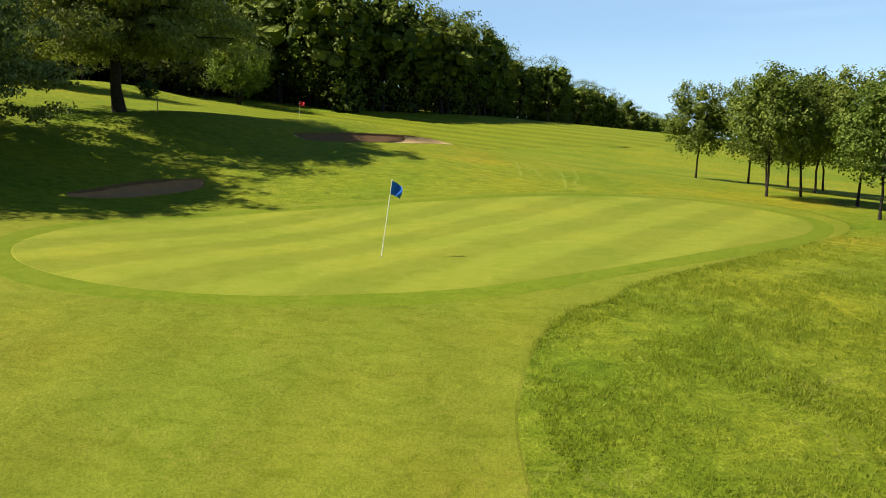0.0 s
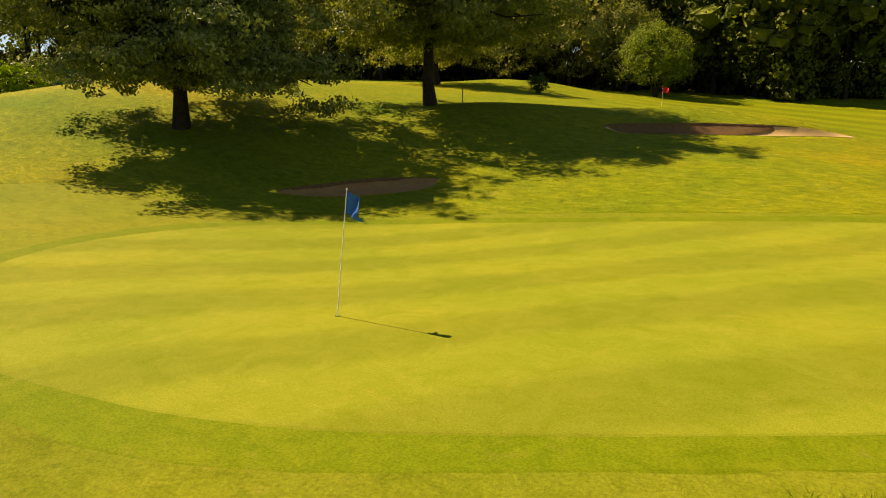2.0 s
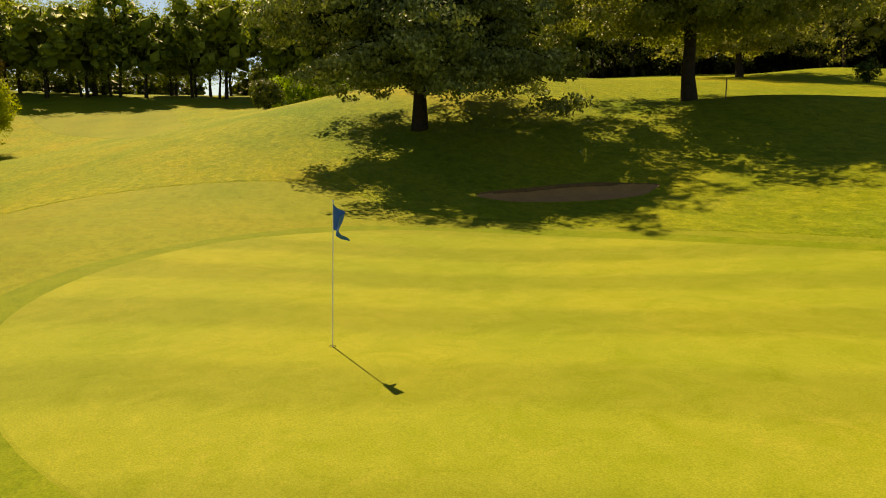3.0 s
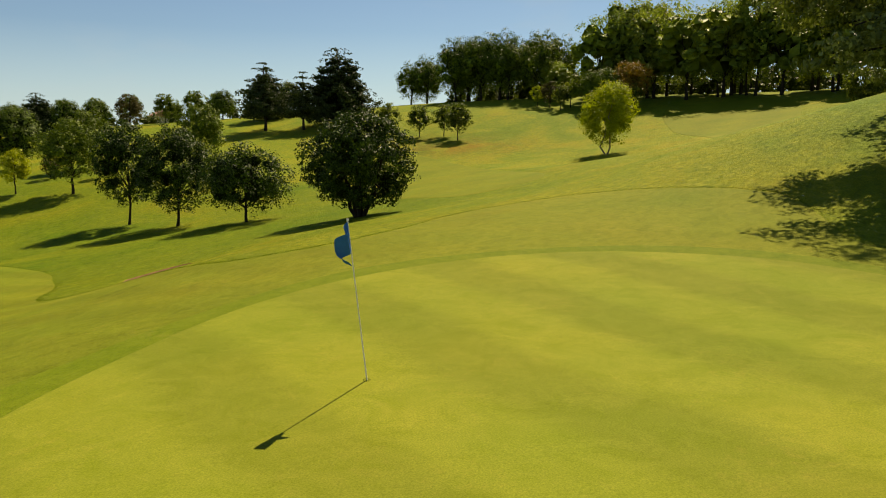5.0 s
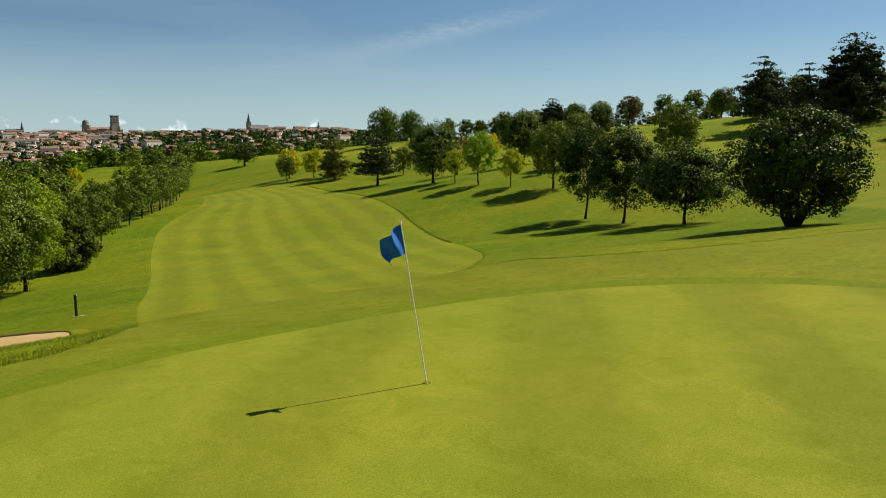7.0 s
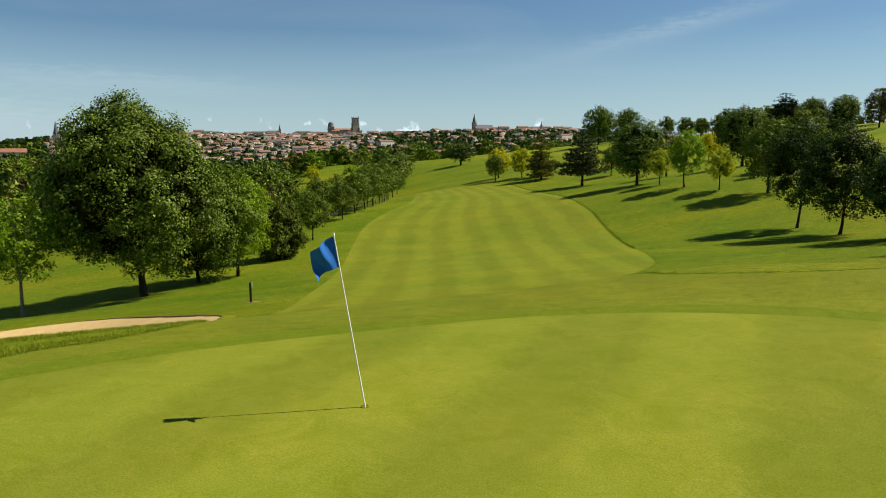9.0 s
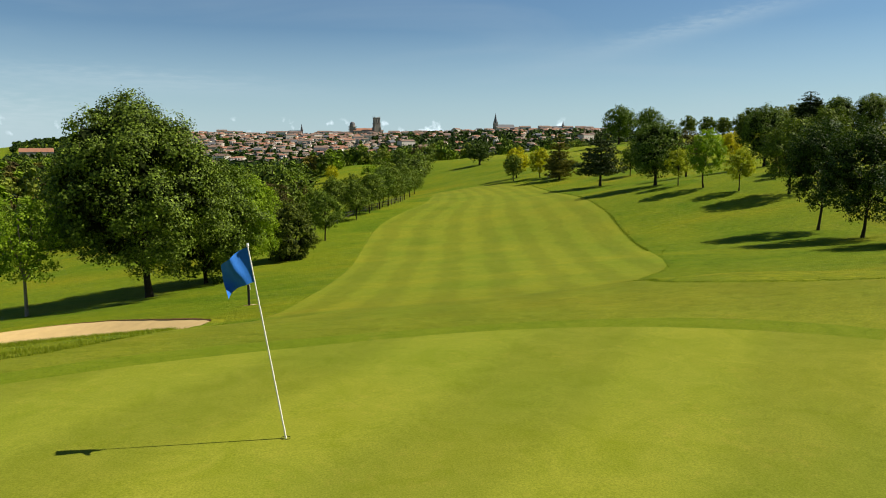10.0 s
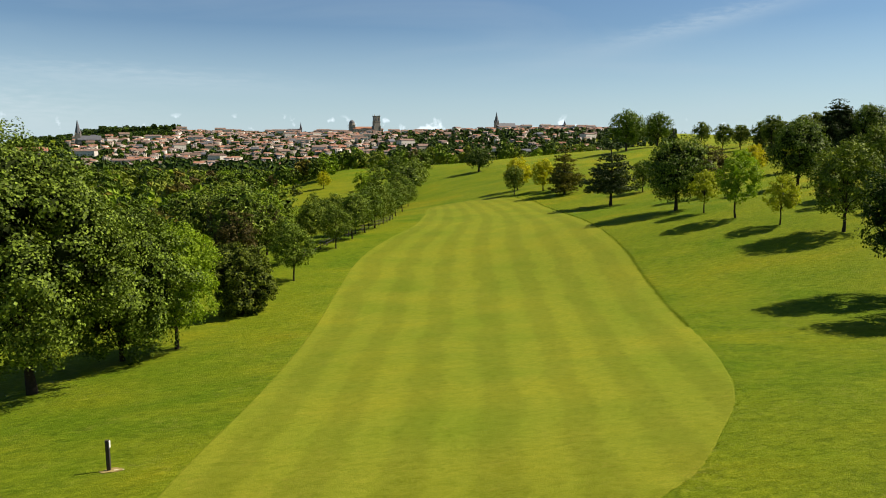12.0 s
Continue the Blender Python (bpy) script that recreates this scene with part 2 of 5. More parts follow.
def plain_material(name, colour, rough=0.7, vary=0.25, scale=6.0, metal=0.0, spec=0.4, relief=0.0):
    m, n, l, b = material(name, rough, metal, spec)
    at = n.new("ShaderNodeTexCoord").outputs["Object"]
    a, c = noise_node(n, l, at, scale, 5, 0.65), noise_node(n, l, at, scale * 7, 3, 0.7)
    f = math_node(n, l, "ADD", math_node(n, l, "MULTIPLY", a, 0.65), math_node(n, l, "MULTIPLY", c, 0.35))
    lo, hi = tuple(v * (1 - vary) for v in colour), tuple(min(1, v * (1 + vary)) for v in colour)
    l.new(ramp_node(n, l, f, [(0.3, lo), (0.7, hi)]), b.inputs["Base Color"])
    if relief:
        bump_node(n, l, b, f, 0.7, relief)
    return m


SAND = plain_material("bunker_sand", (0.44, 0.312, 0.128), 0.95, 0.14, 1.3, relief=0.03)
# browner copy of the sand, with the trees' shadow put into its colour
SAND_SHADED = plain_material("shaded_sand", (0.29, 0.145, 0.046), 0.95, 0.25, 1.3, relief=0.03)
# dark tone for crown hearts; stands in for the shade inside the foliage
INNER = plain_material("crown_shade", (0.022, 0.032, 0.009), 0.98, 0.4, 3.0, spec=0.02)
EARTH = plain_material("bare_earth", (0.135, 0.072, 0.021), 0.95, 0.4, 4.0, relief=0.05)
BARK = plain_material("bark", (0.032, 0.025, 0.018), 0.95, 0.5, 5.0, spec=0.1, relief=0.04)
PALE_BARK = plain_material("pale_bark", (0.20, 0.165, 0.125), 0.9, 0.4, 6.0, relief=0.03)


def leaf_material(name, dark, light, through=0.35, gloss=0.05):
    """Leaves: each its own shade, each tree a little apart, light let through."""
    m, n, l, b = material(name, 0.5, 0.0, gloss)
    leaf = n.new("ShaderNodeNewGeometry").outputs["Random Per Island"]
    dark, light = tuple(a + 0.04 * (c - a) for a, c in zip(dark, light)), tuple(c + 0.04 * (c - a) for a, c in zip(dark, light))
    tree = n.new("ShaderNodeObjectInfo").outputs["Random"]
    col = ramp_node(n, l, leaf, [(0.0, dark), (0.62, tuple(a * 0.62 + c * 0.38 for a, c in zip(dark, light))), (1.0, light)])
    tint = ramp_node(n, l, tree, [(0.0, (0.86, 0.92, 0.85)), (1.0, (1.14, 1.06, 1.1))])
    col = mix_node(n, l, 1.0, col, tint, "MULTIPLY")
    l.new(col, b.inputs["Base Color"])
    t = n.new("ShaderNodeBsdfTranslucent")
    l.new(mix_node(n, l, 1.0, col, (1.25, 1.35, 0.55), "MULTIPLY"), t.inputs["Color"])
    s = n.new("ShaderNodeMixShader")
    s.inputs[0].default_value = through
    l.new(b.outputs[0], s.inputs[1])
    l.new(t.outputs[0], s.inputs[2])
    l.new(s.outputs[0], n["Material Output"].inputs["Surface"])
    return m


LEAF = leaf_material("green_leaves", (0.034, 0.058, 0.006), (0.185, 0.262, 0.028), 0.14)
LEAF_MAPLE = leaf_material("maple_leaves", (0.024, 0.044, 0.004), (0.184, 0.262, 0.030), 0.12, 0.08)
LEAF_ALDER = leaf_material("alder_leaves", (0.042, 0.068, 0.010), (0.210, 0.258, 0.046), 0.3)
LEAF_CHERRY = leaf_material("cherry_leaves", (0.080, 0.122, 0.016), (0.235, 0.300, 0.052), 0.35)
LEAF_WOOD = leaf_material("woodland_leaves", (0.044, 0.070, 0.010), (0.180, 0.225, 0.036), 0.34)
# lighter copy of the woodland leaves; sunlight is put into the colour
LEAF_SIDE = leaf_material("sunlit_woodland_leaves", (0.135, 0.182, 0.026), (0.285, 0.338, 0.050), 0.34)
LEAF_BRUSH = leaf_material("undergrowth_leaves", (0.036, 0.056, 0.009), (0.130, 0.160, 0.028), 0.3)
LEAF_LAUREL = leaf_material("laurel_leaves", (0.018, 0.034, 0.005), (0.150, 0.185, 0.020), 0.12)
LEAF_DARK = leaf_material("dark_leaves", (0.014, 0.030, 0.004), (0.072, 0.118, 0.014), 0.14, 0.07)
LEAF_BRIGHT = leaf_material("fresh_leaves", (0.115, 0.190, 0.011), (0.270, 0.370, 0.030), 0.38)
LEAF_GOLD = leaf_material("golden_leaves", (0.260, 0.262, 0.012), (0.550, 0.500, 0.030), 0.42)
LEAF_LIME = leaf_material("yellow_green_leaves", (0.200, 0.240, 0.016), (0.390, 0.405, 0.034), 0.40)
LEAF_OLIVE = leaf_material("olive_leaves", (0.072, 0.072, 0.012), (0.190, 0.172, 0.028), 0.3)
LEAF_PURPLE = leaf_material("purple_brown_leaves", (0.036, 0.034, 0.011), (0.110, 0.094, 0.028), 0.2)
LEAF_COPPER = leaf_material("copper_leaves", (0.120, 0.076, 0.012), (0.300, 0.185, 0.032), 0.3)
NEEDLE = leaf_material("needles", (0.066, 0.094, 0.026), (0.250, 0.300, 0.094), 0.13)
NEEDLE_OLIVE = leaf_material("olive_needles", (0.150, 0.160, 0.042), (0.320, 0.330, 0.092), 0.28)
NEEDLE_BLUE = leaf_material("dark_needles", (0.026, 0.042, 0.014), (0.070, 0.092, 0.028), 0.12)


# ---- the lie of the land ----
# rounded rises and dips: x, y, reach, height
MOUNDS_GREEN = [
    (-15.5, 52.6, 3.2, 0.65),
    (-18.5, 51.0, 3.0, 0.35),
    (-12.4, 54.8, 2.6, 0.40),
    (-8, 20, 13, 0.4),
    (6, 20, 13, 2.5),
    (-8, 33, 13, -1.83),
    (8, 34, 13, -0.78),
    (-20, 18, 13, 3.24),
    (-20, 33, 13, -2.42),
    (-20, 46, 13, -1.44),
    (-6, 48, 14, 1.84),
    (8, 48, 15, 0.28),
    (-32, 38, 15, 6.56),
    (-32, 26, 15, -4.36),
    (-6, 6, 13, -0.69),
    (8, 6, 13, -0.44),
    (-18, 4, 14, -0.98),
    (4, -8, 14, 0.38),
    (-6.2, 58.5, 2.0, 0.06),
    (-1.7, 61.2, 1.8, 0.34),
]
MOUNDS_GREEN += [(-0.5, 22, 6, -0.12), (8.5, 9, 5, -0.38), (4.2, 8, 3, -0.22), (-13, 26, 5, 0.17), (-5.5, 18.5, 4, 0.10), (5.5, 15.5, 3.5, 0.12), (-17.4, 6.5, 4.5, -0.3), (-13.5, 12, 3.5, 0.42), (-30, 63, 8, -0.7), (-33, 47, 6, -0.5), (-64, 38, 9, 0.7), (-10.2, 57.6, 2.6, 0.2), (-7.2, 60.2, 2.6, 0.22), (-4.2, 62.6, 2.6, 0.2), (-42, 99, 7, 1.35), (-9.5, 61.0, 3.0, 0.60), (-5.5, 63.2, 2.6, 0.55), (-1.5, 65.6, 2.6, 0.35), (1.6, 64.0, 3.5, 0.28), (-88, 12, 5, -1.1)]
MOUNDS_VALLEY = [
    (-36, 4, 24, 2.09),
    (-44, -18, 24, -1.99),
    (-10, -30, 26, 3.83),
    (12, -26, 24, -2.27),
    (-24, -52, 28, -6.18),
    (6, -60, 28, 2.09),
    (-54, -60, 26, 5.61),
    (-54, -94, 28, -3.18),
    (-10, -100, 34, 3.51),
    (-70, -10, 32, 1.71),
    (-24, 70, 28, 4.17),
    (6, 68, 30, -3.48),
    (-46, 84, 30, -0.28),
    (-24, 104, 30, -1.69),
    (-64, 40, 30, 2.89),
    (26, 50, 30, 3.75),
    (34, 10, 32, 1.72),
    (30, -50, 34, -1.43),
    (-75, 76, 34, 1.74),
]
MOUNDS_HILLS = [
    (-112, 5, 60, -15.95),
    (-125, -70, 65, 1.1),
    (-175, -20, 70, 16.5),
    (-160, 60, 80, 6.65),
    (-60, 130, 70, -0.86),
    (20, 160, 80, 8.98),
    (80, 200, 90, 2.42),
    (-100, -210, 75, 8.5),
    (-45, -165, 60, -0.78),
    (-10, -230, 80, -11.04),
    (60, -150, 90, -5.41),
    (90, 0, 90, 4.48),
    (-190, -170, 90, 3.3),
    (80, 90, 80, -8.06),
    (-120, 150, 90, 13.47),
    (150, -80, 120, -16.85),
]
# bunkers: x, y, half length, half width, turn, depth
BUNKERS = {
    "front": (10.9, 0.3, 9.2, 6.6, -40, 0.45),
    "side": (-17.05, 5.9, 2.4, 2.3, -18, 0.36),
    "bank": (-13.9, 37.6, 3.65, 1.15, 53, 0.30),
    "back": (-4.2, 56.7, 7.4, 1.2, 40, 0.42),
}
AWAY = Vector((-0.163, -0.986))  # towards the town
ASIDE = Vector((-0.986, 0.163))


def smooth(a, b, v):
    u = np.clip((v - a) / (b - a), 0, 1)
    return u * u * (3 - 2 * u)


def in_bunker(spec, x, y):
    """Distance from a bunker's middle, 1 at its wavy rim."""
    bx, by, a, b, turn, _ = spec
    c, s = math.cos(radians(turn)), math.sin(radians(turn))
    u, v = ((x - bx) * c + (y - by) * s) / a, (-(x - bx) * s + (y - by) * c) / b
    ang = np.arctan2(v, u)
    return np.hypot(u, v) / (1 + 0.06 * np.sin(3 * ang + bx) + 0.04 * np.sin(5 * ang + by))


def height(x, y):
    x, y = np.asarray(x, float), np.asarray(y, float)
    z = sum(h * np.exp(-((x - a) ** 2 + (y - b) ** 2) / (2 * r * r)) for a, b, r, h in MOUNDS_GREEN + MOUNDS_VALLEY + MOUNDS_HILLS)
    far, side = x * AWAY.x + y * AWAY.y, x * ASIDE.x + y * ASIDE.y
    z = z - 24 * smooth(290, 520, far)
    z = z - 11.5 * np.exp(-(((far - 345) / 75) ** 2)) * smooth(-35, -75, side)
    ridge = 46 - 8 * smooth(-540, -600, side) - 20 * smooth(-660, -780, side) + 5 * np.sin(side / 160)
    z = z + ridge * smooth(620, 1500, far) - 30 * smooth(1600, 2600, far)
    for spec in BUNKERS.values():
        z = z - spec[5] * smooth(1.02, 0.72, in_bunker(spec, x, y))
    return z


def ground_z(x, y):
    return float(height(x, y))


# ---- builders ----
def np_mesh(name, verts, faces):
    """A mesh from arrays: verts n x 3, faces m x k."""
    verts, faces = np.asarray(verts, np.float32), np.asarray(faces, np.int32)
    me = bpy.data.meshes.new(name)
    k = faces.shape[1]
    me.vertices.add(len(verts))
    me.vertices.foreach_set("co", verts.ravel())
    me.loops.add(faces.size)
    me.loops.foreach_set("vertex_index", faces.ravel())
    me.polygons.add(len(faces))
    me.polygons.foreach_set("loop_start", np.arange(0, faces.size, k, dtype=np.int32))
    me.update(calc_edges=True)
    return me


def finish(me, mat, soft=False):
    me.materials.append(mat)
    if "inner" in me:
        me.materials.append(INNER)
    if soft:
        me.polygons.foreach_set("use_smooth", np.ones(len(me.polygons), bool))
    return me


def part(name, bm, mat, parent=None, label="", soft=False):
    """Links a bmesh or a mesh as one mesh object, under a thing or a part."""
    if isinstance(bm, bmesh.types.BMesh):
        me = bpy.data.meshes.new(name)
        bm.normal_update()
        bm.to_mesh(me)
        bm.free()
    else:
        me = bm
    finish(me, mat, soft)
    ob = new(name, me)
    ob.parent = parent
    return tagged(ob, label) if label else ob


def tube(path, radii, sides=7):
    """Arrays of a tapered tube along a path."""
    path, rings = [Vector(p) for p in path], []
    for i, p in enumerate(path):
        way = (path[min(i + 1, len(path) - 1)] - path[max(i - 1, 0)]).normalized()
        side = way.orthogonal().normalized()
        up = way.cross(side)
        rings += [p + (side * math.cos(2 * math.pi * k / sides) + up * math.sin(2 * math.pi * k / sides)) * radii[i] for k in range(sides)]
    faces = [(i * sides + k, i * sides + (k + 1) % sides, (i + 1) * sides + (k + 1) % sides, (i + 1) * sides + k) for i in range(len(path) - 1) for k in range(sides)]
    return np.array([tuple(v) for v in rings]), np.array(faces)


def joined(pieces):
    verts, faces, base = [], [], 0
    for v, f in pieces:
        verts.append(v)
        faces.append(f + base)
        base += len(v)
    return np.concatenate(verts), np.concatenate(faces)


def box_bm(sx, sy, sz, z0=0.0, bevel=0.0, bm=None, at=(0, 0), turn=0.0):
    """A box that stands on z0, bevelled, added to bm."""
    bm = bm or bmesh.new()
    made = bmesh.ops.create_cube(bm, size=1, matrix=pose(at[0], at[1], z0 + sz / 2, 0, 0, turn) @ Matrix.Diagonal((sx, sy, sz, 1)))
    if bevel:
        edges = list({e for v in made["verts"] for e in v.link_edges})
        bmesh.ops.bevel(bm, geom=edges, offset=bevel, segments=2, profile=0.5, affect="EDGES")
    return bm


def loop_points(points, each=6):
    """A smooth closed curve through the corners of an outline."""
    p = np.array(points, float)
    n, out = len(p), []
    for i in range(n):
        a, b, c, d = p[i - 1], p[i], p[(i + 1) % n], p[(i + 2) % n]
        for k in range(each):
            u = k / each
            out.append(0.5 * (2 * b + (c - a) * u + (2 * a - 5 * b + 4 * c - d) * u * u + (3 * b - a - 3 * c + d) * u ** 3))
    return np.array(out)


def inside(loop, x, y):
    hit = np.zeros(len(x), bool)
    for (x0, y0), (x1, y1) in zip(loop, np.roll(loop, -1, 0)):
        cross = (y0 > y) != (y1 > y)
        hit ^= cross & (x < (x1 - x0) * (y - y0) / (y1 - y0 + 1e-12) + x0)
    return hit


def drape(name, loop, step, lift, mat, label, category, hem=0.0):
    """A sheet of turf or sand laid over the land inside a closed curve, with its edge let into the soil."""
    from mathutils.geometry import delaunay_2d_cdt
    rng = np.random.default_rng(7)
    lo, hi = loop.min(0), loop.max(0)
    gx, gy = np.meshgrid(np.arange(lo[0], hi[0], step), np.arange(lo[1], hi[1], step * 0.87))
    gx[1::2] += step / 2
    gx, gy = (gx + rng.uniform(-0.12, 0.12, gx.shape) * step).ravel(), (gy + rng.uniform(-0.12, 0.12, gy.shape) * step).ravel()
    keep = inside(loop, gx, gy)
    gx, gy = gx[keep], gy[keep]
    near = np.full(len(gx), 1e9)
    for x0, y0 in loop:
        near = np.minimum(near, (gx - x0) ** 2 + (gy - y0) ** 2)
    gx, gy = gx[near > (0.45 * step) ** 2], gy[near > (0.45 * step) ** 2]
    flat = [Vector((float(a), float(b))) for a, b in loop] + [Vector((float(a), float(b))) for a, b in zip(gx, gy)]
    n = len(loop)
    co, _, tri, *_ = delaunay_2d_cdt(flat, [(i, (i + 1) % n) for i in range(n)], [], 1, 1e-5)
    xy = np.array([tuple(c) for c in co])
    verts = np.c_[xy, height(xy[:, 0], xy[:, 1]) + lift]
    rim = len(verts)
    d = np.roll(loop, -1, 0) - np.roll(loop, 1, 0)
    d /= np.linalg.norm(d, axis=1)[:, None] + 1e-9
    turning = np.sum(loop[:, 0] * np.roll(loop[:, 1], -1) - np.roll(loop[:, 0], -1) * loop[:, 1])
    ring = loop + np.c_[d[:, 1], -d[:, 0]] * hem * (1 if turning > 0 else -1)
    skirt = np.c_[ring, height(ring[:, 0], ring[:, 1]) - 0.06 * (0.5 if hem else 1)]
    top = np.c_[loop, height(loop[:, 0], loop[:, 1]) + lift]
    k = np.arange(n)
    a, b, c, d = rim + k, rim + (k + 1) % n, rim + n + (k + 1) % n, rim + n + k
    tri = np.concatenate([np.array([t for t in tri if len(t) == 3]), np.c_[a, c, b], np.c_[a, d, c]])
    me = np_mesh(name, np.concatenate([verts, top, skirt]), tri)
    ob = new(name, finish(me, mat, True))
    return tagged(ob, label, category, kind="structure")


# ---- ground ----
def graded(lo, hi, step, far):
    """Even steps between lo and hi, then ever wider ones out to far on both sides."""
    mid, out, s = list(np.arange(lo, hi + step / 2, step)), [], step
    up, down = [mid[-1]], [mid[0]]
    while up[-1] < far or down[-1] > -far:
        s *= 1.125
        up.append(up[-1] + s)
        down.append(down[-1] - s)
    return np.array(down[:0:-1] + mid + up[1:])


FAIRWAY_LEFT = [(1.5, 11.2), (1.1, 8.5), (0.6, 4.5), (0.25, 0), (-0.6, -8.5), (-2.1, -18), (-3.9, -32), (-6.5, -54), (-9.8, -73), (-15.2, -88.5), (-20.3, -101), (-25.4, -124), (-28.4, -142)]
FAIRWAY_END = [(-33.5, -148), (-41, -147)]
FAIRWAY_RIGHT = [(-47.0, -134), (-46.8, -113), (-44.5, -90.6), (-38.7, -60), (-35.0, -46), (-30.3, -30.5), (-26.1, -17.4), (-22.3, -9), (-19.0, -4.4), (-16.2, -1.0), (-13.6, 1.2), (-12.0, 3.7), (-11.5, 6.3), (-11.3, 9.2), (-11.1, 11.5)]
APRON = [(-10.9, 13.6), (-12.2, 15.2), (-14.0, 16.0), (-17.3, 16.3), (-21.6, 16.4), (-24.6, 17.6), (-26.4, 20.0), (-26.3, 22.6), (-25.3, 25.2), (-23.5, 28.0), (-21.5, 29.7), (-18.3, 30.5), (-15.3, 31.0), (-13.3, 32.3), (-11.7, 33.6), (-8.3, 35.8), (-4.2, 37.7), (0.0, 39.0), (4.3, 40.5), (9.8, 42.1), (15.3, 43.3), (18.4, 42.8), (20.3, 40.2), (19.9, 36.0), (16.6, 31.0), (12.4, 26.5), (9.4, 23.5), (7.8, 22.1), (6.3, 20.8), (5.0, 19.6), (4.3, 18.5), (3.2, 17.7), (2.3, 16.1), (1.8, 14.6), (1.5, 13.0)]
GREEN_EDGE = [(-1.8, 18.7), (1.4, 19.5), (4.8, 21.4), (8.5, 24.2), (12.3, 27.6), (15.6, 31.4), (17.8, 35.6), (17.6, 39.1), (14.0, 41.4), (7.4, 40.2), (1.4, 38.1), (-3.7, 36.3), (-7.4, 34.6), (-10.8, 31.9), (-12.6, 29.2), (-12.9, 26.4), (-12.3, 23.6), (-10.6, 21.1), (-8.0, 19.3), (-5.0, 18.5)]
fairway_loop = loop_points(FAIRWAY_LEFT + FAIRWAY_END + FAIRWAY_RIGHT + APRON, 5)
green_loop = loop_points(GREEN_EDGE, 6)
gx, gy = graded(-62, 32, 0.9, 4200), graded(-120, 66, 1.1, 4200)
gx = np.unique(np.r_[gx, np.arange(-21, 3, 0.8)[:, None].ravel() + 0.4, np.arange(-21, 3, 0.4)].round(2))
gy = np.unique(np.r_[gy, np.arange(33, 64, 0.45), np.arange(4, 10, 0.45)].round(2))
gx, gy = gx[np.r_[True, np.diff(gx) > 0.18]], gy[np.r_[True, np.diff(gy) > 0.2]]
X, Y = np.meshgrid(gx, gy)
grid = np.arange(X.size).reshape(X.shape)
under = height(X, Y)
shape = under.shape
flat_x, flat_y, under = X.ravel(), Y.ravel(), under.ravel()
FAR_MOWN = [loop_points(p, 5) for p in (
    [(-18, 66), (-23, 84), (-27, 106), (-18, 120), (10, 141), (40, 154), (62, 150), (38, 121), (12, 98), (3, 77), (-6, 66.5)],
    [(-102, -22), (-82, -2), (-56, 12), (-46, 11), (-46, 6), (-60, -9), (-80, -24)],
    [(-150, 16), (-152, 37), (-118, 37), (-88, 34), (-82, 30), (-106, 24), (-122, 18)],
    [(15, -215), (8, -221), (-4, -225), (-14, -244), (-22, -262), (-26, -268), (-12, -276), (6, -264), (17, -248)])]
for loop, sink, reach in ((fairway_loop, 0.06, 1.6), (green_loop, 0.06, 1.6), (FAR_MOWN[0], 0.25, 5), (FAR_MOWN[1], 0.3, 6), (FAR_MOWN[2], 0.4, 8), (FAR_MOWN[3], 0.8, 9)):
    hit = np.where(inside(loop, flat_x, flat_y))[0]
    gap = np.full(len(hit), 1e9)
    for x0, y0 in loop:
        gap = np.minimum(gap, np.hypot(flat_x[hit] - x0, flat_y[hit] - y0))
    under[hit] -= sink * smooth(0.3, reach, gap)
for spec in BUNKERS.values():
    under -= 0.25 * smooth(0.99, 0.84, in_bunker(spec, flat_x, flat_y))
quads = np.stack([grid[:-1, :-1], grid[:-1, 1:], grid[1:, 1:], grid[1:, :-1]], -1).reshape(-1, 4)
ground = new("ground", finish(np_mesh("ground", np.c_[X.ravel(), Y.ravel(), under], quads), ROUGH, True))
ground.data.attributes.new("lush", "FLOAT", "POINT").data.foreach_set("value", (smooth(24, 0, flat_y) * smooth(-85, -60, flat_x)).astype(np.float32))
ground.data.attributes.new("parched", "FLOAT", "POINT").data.foreach_set("value", np.exp(-((flat_x + 112) / 10) ** 2 - ((flat_y + 20) / 16) ** 2).astype(np.float32))
tagged(ground, "rolling rough grass of a golf course with dry patches", "grass ground", kind="structure")

fairway = drape("fairway", fairway_loop, 1.1, 0.010, MOWN, "closely mown fairway and apron with faint mowing lanes", "fairway", hem=0.22)
co = np.empty(len(fairway.data.vertices) * 3)
fairway.data.vertices.foreach_get("co", co)
co = co.reshape(-1, 3)
d = np.roll(green_loop, -1, 0) - np.roll(green_loop, 1, 0)
d /= np.linalg.norm(d, axis=1)[:, None]
collar_loop = green_loop + np.c_[d[:, 1], -d[:, 0]] * (0.85 + 0.12 * np.sin(np.arange(len(green_loop)) * 0.37))[:, None]
hit = np.where(inside(collar_loop, co[:, 0], co[:, 1]))[0]
gap = np.full(len(hit), 1e9)
for x0, y0 in collar_loop:
    gap = np.minimum(gap, np.hypot(co[hit, 0] - x0, co[hit, 1] - y0))
co[hit, 2] -= 0.05 * smooth(0.2, 1.6, gap)
fairway.data.vertices.foreach_set("co", co.ravel())
left, right = np.array(FAIRWAY_LEFT), np.array(FAIRWAY_RIGHT[:7] + [(-20.5, 0.0), (-17.0, 12.0), (-14.0, 20.0)])
co = np.empty(len(fairway.data.vertices) * 3)
fairway.data.vertices.foreach_get("co", co)
co = co.reshape(-1, 3)
xl = np.interp(-co[:, 1], -left[:, 1], left[:, 0])
xr = np.interp(co[:, 1], right[:, 1], right[:, 0])
lane = fairway.data.attributes.new("lane", "FLOAT", "POINT")
mown = fairway.data.attributes.new("mown", "FLOAT", "POINT")
